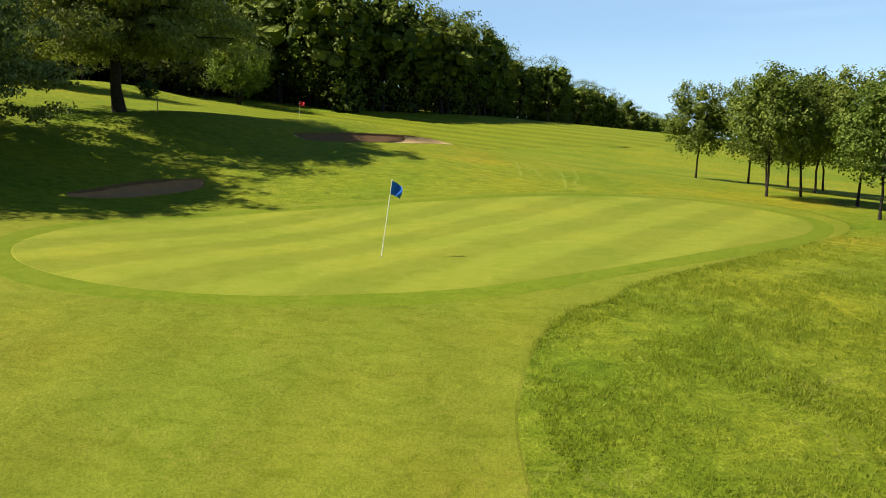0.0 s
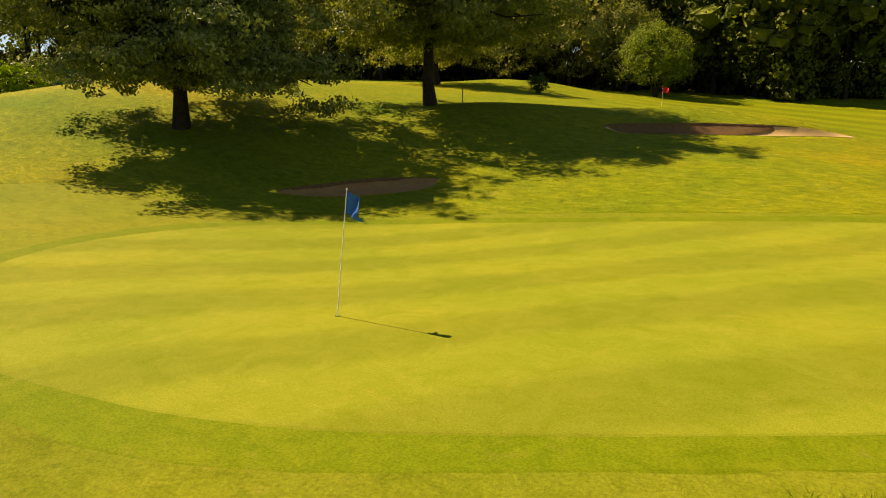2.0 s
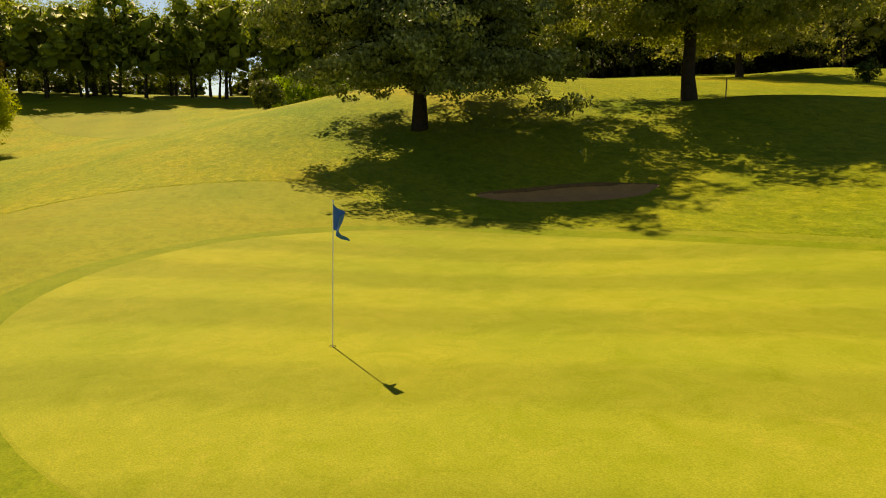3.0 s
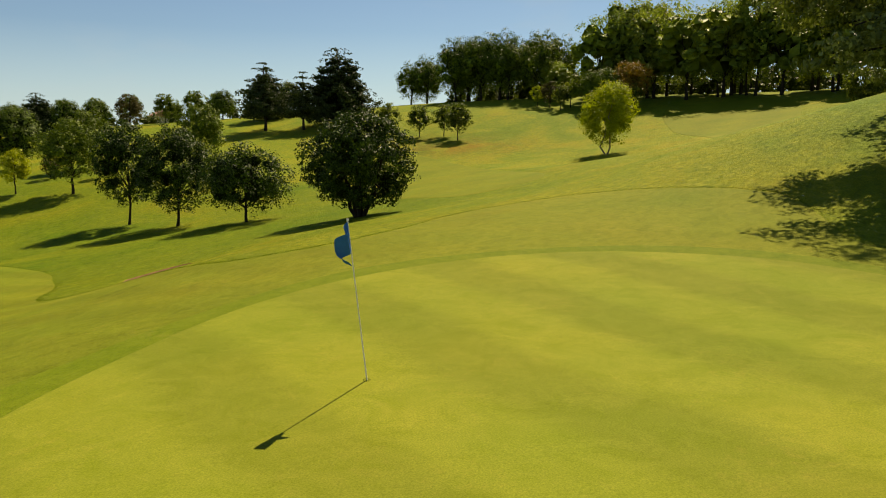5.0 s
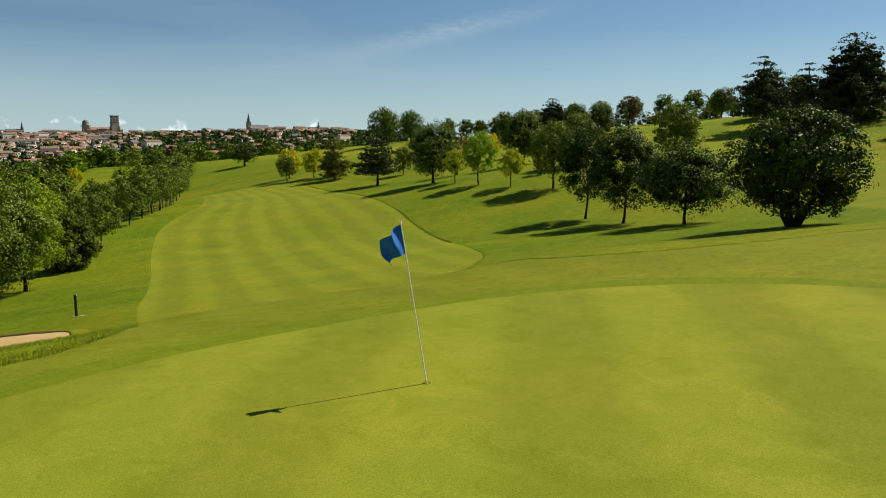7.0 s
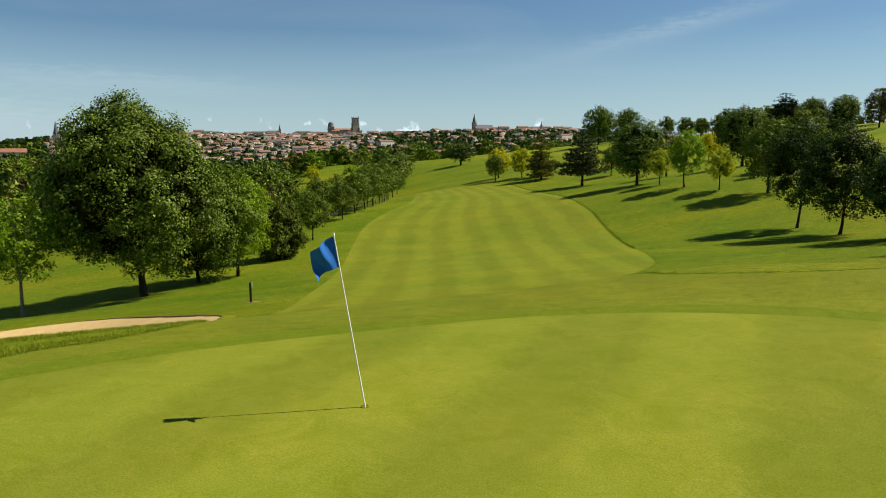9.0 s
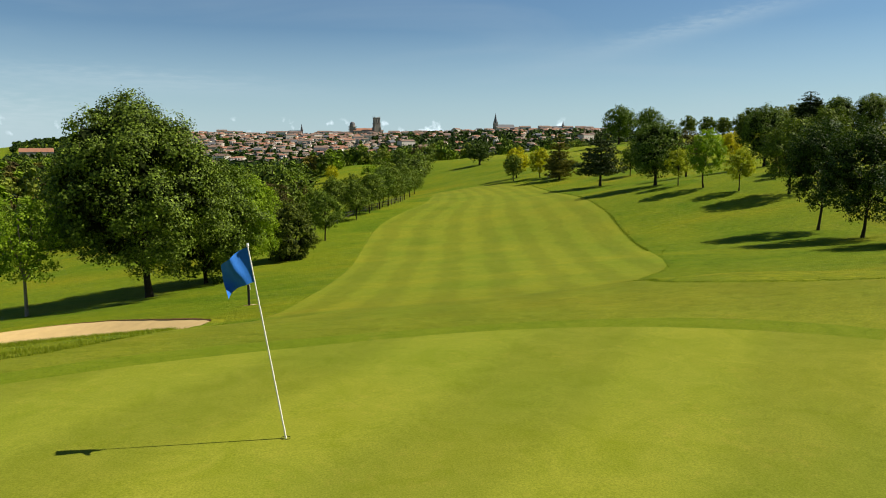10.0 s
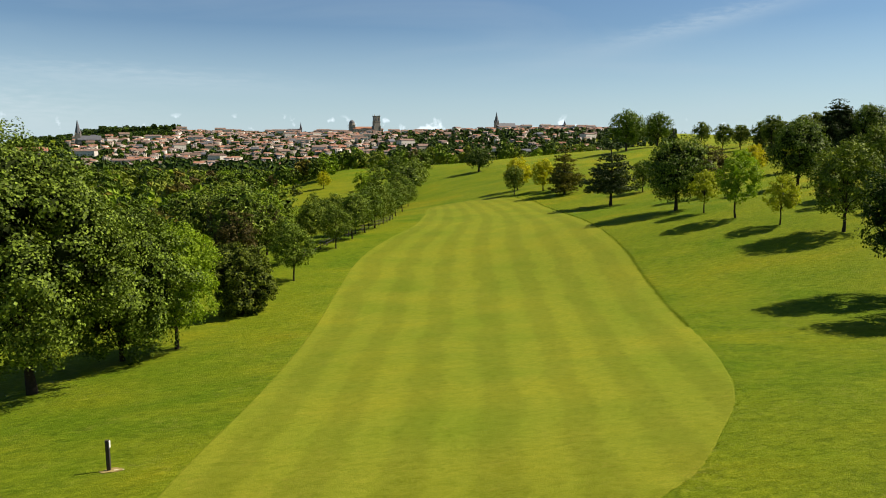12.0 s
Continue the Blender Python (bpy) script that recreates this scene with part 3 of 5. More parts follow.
mown.data.foreach_set("value", (0.3 * smooth(19, 15, co[:, 1]) + 0.7 * smooth(14, 2, co[:, 1])).astype(np.float32))
worn = fairway.data.attributes.new("worn", "FLOAT", "POINT")
worn.data.foreach_set("value", (smooth(-10, 4, co[:, 1]) * smooth(21, 17, co[:, 1])).astype(np.float32))
lane.data.foreach_set("value", ((xl - co[:, 0]) / np.maximum(xl - xr, 5) * 7.0).astype(np.float32))
collar = drape("collar", collar_loop, 0.6, 0.014, COLLAR, "ring of slightly longer darker turf round the putting green", "collar", hem=0.2)
sunk = np.empty(len(collar.data.vertices) * 3)
collar.data.vertices.foreach_get("co", sunk)
sunk = sunk.reshape(-1, 3)
hit = np.where(inside(green_loop, sunk[:, 0], sunk[:, 1]))[0]
gap = np.full(len(hit), 1e9)
for x0, y0 in green_loop:
    gap = np.minimum(gap, np.hypot(sunk[hit, 0] - x0, sunk[hit, 1] - y0))
sunk[hit, 2] -= 0.05 * smooth(0.15, 1.2, gap)
collar.data.vertices.foreach_set("co", sunk.ravel())
drape("putting_green", green_loop, 0.7, 0.022, GREEN, "smooth short-cut putting green with faint diagonal stripes", "putting green", hem=0.22)
drape("fairway", FAR_MOWN[0], 1.8, 0.02, MOWN_FAR, "striped mown fairway of the neighbouring hole", "fairway", hem=0.5)
drape("fairway", FAR_MOWN[1], 1.8, 0.03, MOWN_PALE, "light mown fairway in a dip", "fairway", hem=0.5)
drape("putting_green", FAR_MOWN[2], 2.2, 0.04, MOWN_PALE, "pale mown plateau green below the woods", "putting green", hem=0.5)
drape("fairway", FAR_MOWN[3], 2.5, 0.12, MOWN_PALE, "light mown fairway beyond the row of trees", "fairway", hem=0.5)


def bunker(key, label, tilt=0.0, sand_of=SAND, face=0.30, lit=0.65):
    spec = BUNKERS[key]
    bx, by, a, b, turn, deep = spec
    ang = np.linspace(0, 2 * math.pi, 72, endpoint=False)
    c, s = math.cos(radians(turn)), math.sin(radians(turn))
    wob = 1 + 0.06 * np.sin(3 * ang + bx) + 0.04 * np.sin(5 * ang + by)

    def rim(scale, jag=0.0):
        rr = wob * (scale + jag * np.sin(17 * ang + bx) + jag * np.sin(29 * ang))
        u, v = a * rr * np.cos(ang), b * rr * np.sin(ang)
        return np.c_[bx + u * c - v * s, by + u * s + v * c]

    sand = drape("sand_bunker", rim(0.985), 0.5 if b > 2.5 else 0.22, 0.025, sand_of, label, "bunker")
    sand["kind"] = "structure"
    # turned-up lip of turf over bare earth, taller on the upper side
    upper = np.clip(np.sin(ang) * tilt, 0, 1) ** 0.6 * smooth(lit + 0.3, lit - 0.2, np.cos(ang) * tilt)
    thin = [max(least, 1 - reach / b) for least, reach in ((0.968, 0.05), (0.955, 0.08), (0.93, 0.12), (0.45, face))]
    rings = [(1.12, 0.0, -0.06), (1.06, 0.002, 0.006), (1.0, 0.005, 0.012), (thin[0], 0.004, 0.004), (thin[1], 0.004, -0.10), (thin[2], 0.004, -0.16), (thin[3], 0.004, -0.34)]
    verts, edge = [], rim(1.03)
    top = height(edge[:, 0], edge[:, 1])
    for k, (scale, jag, up) in enumerate(rings):
        xy = rim(scale, jag)
        if k == 6:
            xy = rim(thin[2], jag) + (rim(thin[3], jag * 0.6) - rim(thin[2], jag)) * upper[:, None]
        z = (height(xy[:, 0], xy[:, 1]) if k < 2 else top) + up
        if k in (2, 3):
            z = z + 0.08 * upper
        if k > 3:
            floor = height(xy[:, 0], xy[:, 1])
            z = z + (floor + (0.06, 0.08, 0.045)[k - 4] - z) * upper
            z = np.where(upper > 0.02, z, np.minimum(z, floor - 0.02)) if k > 4 else z
        verts.append(np.c_[xy, z])
    n = len(ang)
    k = np.arange(n)
    faces = np.concatenate([np.c_[i * n + k, i * n + (k + 1) % n, (i + 1) * n + (k + 1) % n, (i + 1) * n + k] for i in range(len(rings) - 1)])
    me = np_mesh("lip", np.concatenate(verts), faces)
    me.materials.append(ROUGH)
    part("lip", me, EARTH, sand, "eroded lip of turf over brown earth", True)
    which = np.zeros(len(faces), np.int32)
    which[3 * n:] = 1
    me.polygons.foreach_set("material_index", which)
    return sand


bunker("front", "wide pale sand bunker below the green", -1, SAND, 0.14)
bunker("side", "small pale sand bunker in the rough", -1, SAND, 0.13)
bunker("bank", "narrow sand bunker cut into the shaded bank", 1, SAND_SHADED, 0.10, 0.45)
bunker("back", "long sand bunker with an overhanging brown lip", 1, SAND, 0.62, 0.45)


# ---- trees ----
DENSITY, LEAF_SIZE = 1.5, 0.78


ICO = np.array([(s * a, 0, t * b) for s in (-1, 1) for t in (-1, 1) for a, b in ((0.526, 0.851),)] + [(0, s * 0.851, t * 0.526) for s in (-1, 1) for t in (-1, 1)] + [(s * 0.851, t * 0.526, 0) for s in (-1, 1) for t in (-1, 1)])
ICO_FACES = np.array([f for f in itertools.combinations(range(12), 3) if all(abs(np.linalg.norm(ICO[a] - ICO[b]) - 1.052) < 0.02 for a, b in itertools.combinations(f, 2))])


def leaves_mesh(name, rng, centres, spreads, flat, count, size, outward=0.7, droop=0.0, core=0.60, slim=0.40, tufts=9, keep=0.85, inner=False):
    """Folded leaf blades gathered in tufts on the skins of many clumps, each clump closed by a dense ragged heart."""
    count, size, m = int(count * DENSITY), size * LEAF_SIZE, len(centres)
    squash = np.array([1, 1, flat])
    hub = centres.mean(0)
    out = centres - hub
    apart = np.linalg.norm(out, axis=1)[:, None] + 1e-6
    pull = np.minimum(apart * 0.12, spreads[:, None] * 0.3) * out / apart
    out = out / apart if np.ptp(centres[:, 0]) < 60 else np.tile((0.0, 0.0, 1.0), (m, 1))
    td = rng.normal(size=(m, tufts, 3))
    td /= np.linalg.norm(td, axis=2)[:, :, None]
    td += out[:, None] * 0.5 + np.array([0, 0, 0.25])
    td /= np.linalg.norm(td, axis=2)[:, :, None]
    tc = centres[:, None] + td * (spreads[:, None] * rng.uniform(0.50, 0.90, (m, tufts)))[:, :, None] * squash
    pick = rng.choice(m, count, p=(spreads ** 2) / (spreads ** 2).sum())
    tuft = rng.integers(0, tufts, count)
    d = rng.normal(size=(count, 3))
    d /= np.linalg.norm(d, axis=1)[:, None]
    at = tc[pick, tuft] + d * (spreads[pick] * 0.34 * rng.uniform(0.1, 1.1, count) ** 0.7)[:, None] * squash
    n = td[pick, tuft] * outward + d * 0.35 + rng.normal(size=(count, 3)) * 0.32 + np.array([0, 0, 0.15])
    n /= np.linalg.norm(n, axis=1)[:, None]
    way = np.cross(n, rng.normal(size=(count, 3)))
    way[:, 2] -= droop
    way /= np.linalg.norm(way, axis=1)[:, None] + 1e-9
    side = np.cross(n, way)
    side /= np.linalg.norm(side, axis=1)[:, None] + 1e-9
    ln = size * rng.uniform(0.6, 1.35, count)[:, None]
    wd = ln * rng.uniform(slim * 0.75, slim * 1.15, count)[:, None]
    mid = at + n * ln * 0.10
    v = np.stack([at - way * ln * 0.5, mid + side * wd, at + way * ln * 0.5, mid - side * wd], 1).reshape(-1, 3)
    f = np.arange(count * 4).reshape(-1, 4)
    f = np.concatenate([f[:, [0, 1, 2]], f[:, [0, 2, 3]]])
    if core:
        near = apart[:, 0]
        own = np.where(near < np.quantile(near, keep))[0]
        heart = centres[own] - pull[own] + rng.normal(size=(len(own), 3)) * spreads[own, None] * 0.12
        if count > 4000 and np.ptp(centres[:, 0]) < 60:
            few = 30
            hn = rng.normal(size=(len(own), few, 3))
            hn /= np.linalg.norm(hn, axis=2)[:, :, None]
            ha = np.cross(hn, rng.normal(size=hn.shape))
            ha /= np.linalg.norm(ha, axis=2)[:, :, None]
            hb = np.cross(hn, ha)
            reach = (spreads[own] * core)[:, None, None]
            hc = heart[:, None] + hn * reach * 0.55 * squash
            wide = reach * rng.uniform(0.22, 0.42, (len(own), few, 1))
            hv = np.stack([hc - ha * wide, hc + hb * wide * 0.7 + hn * wide * 0.2, hc + ha * wide, hc - hb * wide * 0.7 + hn * wide * 0.2], 2).reshape(-1, 3)
            hf = np.arange(len(hv)).reshape(-1, 4) + len(v)
            f = np.concatenate([f, hf[:, [0, 1, 2]], hf[:, [0, 2, 3]]])
        else:
            hv = heart[:, None] + ICO * rng.uniform(0.6, 1.25, (len(own), 12, 1)) * (spreads[own] * core)[:, None, None] * squash
            f = np.concatenate([f, (ICO_FACES + (np.arange(len(own)) * 12)[:, None, None]).reshape(-1, 3) + len(v)])
        v = np.concatenate([v, hv.reshape(-1, 3)])
    me = np_mesh(name, v, f)
    # hearts get the dark tone, so the crown's inside looks shaded
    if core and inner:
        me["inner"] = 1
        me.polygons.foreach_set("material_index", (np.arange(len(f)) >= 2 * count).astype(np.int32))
    return me


def bent(rng, a, b, rise, n=5):
    """A limb's path from a to b, bowed."""
    a, b = np.array(a, float), np.array(b, float)
    u = np.linspace(0, 1, n)[:, None]
    p = a + (b - a) * u
    p[:, 2] += (rise * np.sin(u * math.pi) * np.linalg.norm(b - a))[:, 0]
    p[1:-1] += rng.normal(size=(n - 2, 3)) * 0.035 * np.linalg.norm(b - a)
    return p


def wood_mesh(rng, tall, girth, limbs, lean=0.0, base=(0, 0), flare=1.3, apart=False):
    """A trunk with a flared foot and limbs."""
    u = np.linspace(0, 1, 9)
    path = np.c_[base[0] + lean * u * tall + np.cumsum(rng.normal(size=9) * 0.02 * tall * 0.3), base[1] + np.cumsum(rng.normal(size=9) * 0.006 * tall), u * tall - 0.15]
    path[0, :2] = base
    radii = girth * (1 - 0.72 * u)
    radii[0] *= flare
    pieces = [tube(path, radii, 9)]
    for end, from_u, thick in limbs:
        k = from_u * 8
        i = min(int(k), 7)
        start = path[i] + (path[i + 1] - path[i]) * (k - i)
        p = bent(rng, start, end, 0.10)
        pieces.append(tube(p, np.linspace(thick, thick * 0.25, len(p)), 6))
    if apart:
        return [np_mesh("limb" if k else "trunk", *p) for k, p in enumerate(pieces)]
    return np_mesh("trunk", *joined(pieces))


def thing(name, label, category, group=""):
    return tagged(new(name), label, category, group)


def broadleaf(name, label, seed, tall, wide, clear, leaf, bark=BARK, count=6000, size=0.34, blobs=46, girth=0.2, egg=0.0, lump=0.34, shift=(0, 0), group="", stems=1, heart=0.56):
    """A leafy tree: stem, limbs, and a crown of many tufts round an egg-shaped hull. shift: how far the top leans over."""
    rng = np.random.default_rng(seed)
    ob = thing(name, label, "tree" if tall > 3.2 else "shrub", group)
    mid, half, r = (tall + clear) / 2, (tall - clear) / 2, wide / 2
    k = np.arange(blobs)
    cosv = 1 - 2 * (k + 0.5) / blobs
    ang = k * 2.39996 + rng.uniform(-0.5, 0.5, blobs)
    sinv = np.sqrt(1 - cosv ** 2)
    hull = rng.uniform(0.64, 0.84, blobs)
    shape = 1 - egg * cosv
    c = np.c_[np.cos(ang) * sinv * r * hull * shape, np.sin(ang) * sinv * r * hull * shape, mid + cosv * half * (hull + 0.08)]
    spread = r * lump * rng.uniform(0.65, 1.25, blobs)
    inner = max(5, blobs // 6)
    c = np.concatenate([c, np.c_[rng.normal(size=(inner, 2)) * r * 0.28, mid + rng.uniform(-0.45, 0.5, inner) * half]])
    spread = np.concatenate([spread, np.full(inner, r * lump * 1.35)])
    c[:, :2] += np.array(shift) * ((c[:, 2:] - clear) / (tall - clear)).clip(0, 1)
    limbs = []
    for j in rng.permutation(blobs)[: max(9, blobs // 4)]:
        u = np.clip((clear * 0.95 + (c[j, 2] - clear) * 0.30) / (tall * 0.86), 0.12, 0.85)
        limbs.append((c[j] * np.array([0.9, 0.9, 1.0]), u, girth * 0.36))
    if stems > 1:
        pieces = []
        for s in range(stems):
            a = s * 2 * math.pi / stems + 0.5
            foot = np.array([math.cos(a), math.sin(a), 0]) * girth * 1.3
            top = np.array([math.cos(a) * r * 0.5, math.sin(a) * r * 0.5, tall * 0.75])
            p = bent(rng, foot - np.array([0, 0, 0.15]), top, 0.06, 7)
            pieces.append(tube(p, np.linspace(girth, girth * 0.2, 7), 7))
        wood = np_mesh("trunk", *joined(pieces))
    else:
        wood = wood_mesh(rng, tall * 0.86, girth, limbs)
    part("trunk", wood, bark, ob, "", True)
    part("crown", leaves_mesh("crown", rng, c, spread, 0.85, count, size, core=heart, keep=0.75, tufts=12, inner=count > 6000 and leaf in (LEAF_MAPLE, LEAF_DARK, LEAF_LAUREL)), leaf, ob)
    return ob


def conifer(name, label, seed, tall, wide, clear, leaf, count=5000, size=0.4, tiers=11, girth=0.25, taper=0.85, group="", up=0.0, apart=False, heart=0.42, slim=0.34, arms=9, along=(0.22, 0.48, 0.75, 1.0)):
    """A needle tree: tiers of limbs with flat sprays."""
    rng = np.random.default_rng(seed)
    ob = thing(name, label, "tree", group)
    c, spread, limbs = [], [], []
    for t in range(tiers):
        u = (t + rng.uniform(-0.2, 0.2)) / (tiers - 1)
        z = clear + (tall - clear) * np.clip(u, 0, 1) * 0.97
        reach = wide / 2 * (1 - taper * np.clip(u, 0, 1)) * (0.75 + 0.25 * math.sin(min(1, u * 4) * math.pi / 2))
        n = max(3, int(arms * (1 - 0.6 * u)))
        for k in range(n):
            a = 2 * math.pi * (k + rng.uniform(-0.35, 0.35)) / n + t
            far = reach * rng.uniform(0.72, 1.12)
            tip = np.array([math.cos(a) * far, math.sin(a) * far, z + far * (up + rng.uniform(-0.10, 0.06))])
            for w in along:
                c.append(tip * np.array([w, w, 1]) + np.array([0, 0, (w - 1) * far * (up - 0.05)]) + rng.normal(size=3) * 0.05 * far)
                spread.append(max(0.28, far * 0.30 * rng.uniform(0.8, 1.25)))
            if t < tiers - 2:
                limbs.append((tip, np.clip(z / (tall * 0.97) - 0.02, 0.05, 0.95), girth * 0.30 * (1 - 0.6 * u)))
    for me in wood_mesh(rng, tall * 0.97, girth, limbs, apart=True) if apart else [wood_mesh(rng, tall * 0.97, girth, limbs)]:
        part(me.name.split(".")[0], me, BARK, ob, "", True)
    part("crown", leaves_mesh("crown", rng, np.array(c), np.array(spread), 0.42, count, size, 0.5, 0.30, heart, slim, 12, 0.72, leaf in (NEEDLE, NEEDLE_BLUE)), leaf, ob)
    return ob


def put(ob, x, y, turn=0.0, scale=1.0, sink=0.05):
    ob.matrix_basis = pose(x, y, ground_z(x, y) - sink, 0, 0, turn) @ Matrix.Scale(scale, 4)
    return ob


def again(ob, x, y, turn=0.0, scale=1.0, label="", lean=1.0):
    """Another tree of the same growth elsewhere."""
    own = ob.scale.copy()
    ob.scale = (1, 1, 1)
    c = copy_thing(ob, pose(x, y, ground_z(x, y) - 0.05, 0, 0, turn) @ Matrix.Diagonal((scale * lean, scale * lean, scale, 1)))
    ob.scale = own
    return tagged(c, label) if label else c


# the two great trees on the bank behind the green
put(conifer("spreading_conifer", "large dark conifer with drooping sprays on the bank", 3, 15.2, 17.4, 3.4, NEEDLE, 72000, 0.29, 11, 0.40, 0.60, up=-0.10, apart=True, heart=0.56, slim=0.29), -27.05, 37.3, 20)
put(conifer("spreading_conifer", "large olive-brown conifer with a bare lower trunk on the bank", 8, 13.8, 17.5, 4.7, NEEDLE_OLIVE, 66000, 0.29, 11, 0.39, 0.58, up=-0.03, apart=True, heart=0.56, slim=0.29), -20.75, 51.05, 75)

# trees between the fairways, seen against the hillside
put(broadleaf("ball_tree", "round dense dark tree with foliage almost to the ground", 21, 7.0, 8.5, 0.55, LEAF_DARK, BARK, 17000, 0.21, 120, 0.15, -0.04, 0.22, stems=6, heart=0.55), -35.8, 4.5, 0)
put(broadleaf("small_tree", "small dark tree with a wide flat crown on mown grass", 22, 6.2, 8.0, 1.2, LEAF_DARK, BARK, 8500, 0.21, 60, 0.13, 0.12), -42.4, -9.9, 40)
put(broadleaf("garden_tree", "young maple with a dense dark green crown", 23, 8.8, 7.2, 1.5, LEAF_DARK, BARK, 9000, 0.22, 60, 0.13, 0.15), -43.5, -18.3, 10)
put(broadleaf("garden_tree", "slender dark tree with a tall narrow crown", 24, 9.9, 6.2, 2.0, LEAF_DARK, BARK, 8500, 0.22, 60, 0.12, 0.1), -45.3, -25.8, 90)
lime = put(broadleaf("lime_tree", "young broad tree with bright green leaves", 25, 8.8, 6.8, 1.6, LEAF, BARK, 5400, 0.29, 56, 0.16, 0.12), -55.8, -45.0, 0)
sapling = put(broadleaf("young_tree", "small young tree with yellowish leaves", 26, 5.3, 4.0, 1.6, LEAF_LIME, BARK, 2600, 0.22, 32, 0.09, 0.15, heart=0.45), -53.7, -52.0, 0)
again(sapling, -53.2, -66.8, 130, 1.0)
put(broadleaf("young_tree", "slim young tree with fresh yellow-green leaves", 27, 7.9, 5.0, 1.8, LEAF_BRIGHT, BARK, 4800, 0.24, 44, 0.12, 0.15, heart=0.5), -53.0, -59.3, 0)
chestnut = put(broadleaf("chestnut_tree", "full dark green chestnut tree on the slope", 28, 10.0, 8.8, 1.3, LEAF_MAPLE, BARK, 7500, 0.33, 80, 0.24, 0.1), -53.4, -74.6, 0)
purple = put(broadleaf("purple_plum", "rounded purple-brown plum tree", 29, 9.5, 7.0, 1.5, LEAF_PURPLE, BARK, 3200, 0.32, 40, 0.2, 0.1), -66.0, -88.5, 0, 0.88)
again(lime, -71.0, -59.0, 120, 0.95, "broad leafy tree on the slope")
again(lime, -75.0, -42.0, 220, 1.05, "broad leafy tree on the slope")
again(chestnut, -75.5, -80.0, 80, 1.0, "dark leafy tree on the slope")
again(purple, -64.0, -49.5, 10, 0.32, "small dark round shrub")
again(purple, -62.0, -56.0, 10, 0.34, "small dark round shrub")
pine = put(conifer("dark_pine", "dark pine with a bare stem and low limbs", 31, 11.0, 9.5, 2.6, NEEDLE_BLUE, 6500, 0.42, 10, 0.25, 0.75), -55.0, -101.5, 0)
put(conifer("golden_pine", "broad conifer with brownish gold sprays", 32, 10.5, 8.5, 1.2, LEAF_OLIVE, 5500, 0.42, 10, 0.22, 0.75), -56.0, -129.0, 0)
gold_tree = put(broadleaf("golden_tree", "bright golden-yellow leafy tree", 33, 8.0, 6.5, 1.3, LEAF_GOLD, BARK, 3600, 0.36, 36, 0.16, 0.1), -52.0, -152.0, 0)
again(gold_tree, -55.0, -141.0, 70, 0.9)
again(lime, -49.0, -144.0, 10, 0.75, "small green tree by the fairway")
again(pine, -58.0, -136.0, 160, 0.65, "small dark conifer by the fairway")
again(lime, -66.5, -113.5, 200, 0.7, "small light green tree by the fairway")

big_oak = put(broadleaf("oak_tree", "tall rounded oak on the far hillside", 41, 12.8, 12.0, 2.6, LEAF, BARK, 3600, 0.55, 70, 0.35, 0.05), -104, -208, 0)
again(big_oak, -117, -212, 140, 0.85)
put(broadleaf("low_tree", "low dark spreading tree on the crest", 42, 8.2, 11.0, 1.5, LEAF_DARK, BARK, 3500, 0.38, 50, 0.4, 0.1), -60.5, -236, 0)

# far slope between the pines and the crest
light_tree = put(broadleaf("slope_tree", "small airy green tree on the slope", 43, 7.0, 5.4, 1.4, LEAF_WOOD, BARK, 1700, 0.31, 28, 0.11, 0.1, heart=0.6), -119, -19.8, 0)
for x, y, s in ((-122.5, -24, 0.9), (-121, -28.5, 0.9), (-121, -35, 0.95), (-152, -8, 0.8), (-158, 0, 0.85), (-150, 8, 0.8)):
    again(light_tree, x, y, x * 7 + y * 13, s)
put(broadleaf("yellow_tree", "rounded tree with light yellow-green leaves on two stems", 44, 10.0, 7.8, 1.5, LEAF_LIME, PALE_BARK, 10000, 0.26, 66, 0.13, 0.1, 0.37, stems=2, heart=0.60), -96.5, 11.2, 0)
put(broadleaf("copper_tree", "copper-brown leafy tree behind lighter ones", 45, 9.5, 9.0, 1.6, LEAF_COPPER, BARK, 4000, 0.36, 50, 0.18), -152, 6.6, 0)
again(lime, -150.5, -0.5, 30, 0.95, "grey-green tree below the woods")
again(lime, -149.5, 2.2, 130, 1.0, "grey-green tree below the woods")
again(sapling, -155, -6.4, 30, 1.1, "small yellow-green tree below the woods")
again(purple, -156, -11.4, 30, 0.62, "small dark round tree below the woods")
again(sapling, -157, -14.5, 60, 0.9, "small yellow-green tree below the woods")
cedar = put(conifer("cedar", "tall dark cedar with layered limbs", 46, 16.6, 17.5, 1.4, NEEDLE_BLUE, 14000, 0.52, 17, 0.4, 0.74, up=-0.10, arms=11, heart=0.80, along=(0.35, 0.68, 1.0)), -133, -53, 0)
again(cedar, -140, -77, 100, 0.72, "dark conifer among others on the slope")
again(pine, -122.5, -65, 40, 1.3, "broad dark green conifer on the slope")
again(pine, -125, -57, 200, 1.1, "dark pine on the slope")
again(chestnut, -150, -98, 0, 0.75, "dark leafy tree on the crest")
again(chestnut, -160, -84, 100, 0.85, "dark leafy tree on the crest")
again(cedar, -113.5, -121, 10, 0.62, "dark conifer above the slope trees")
again(chestnut, -117, -116, 100, 0.8, "dark leafy tree above the slope")
again(chestnut, -119, -109, 200, 0.75, "dark leafy tree above the slope")
again(purple, -124, -104, 200, 0.9, "dark brown tree above the slope")
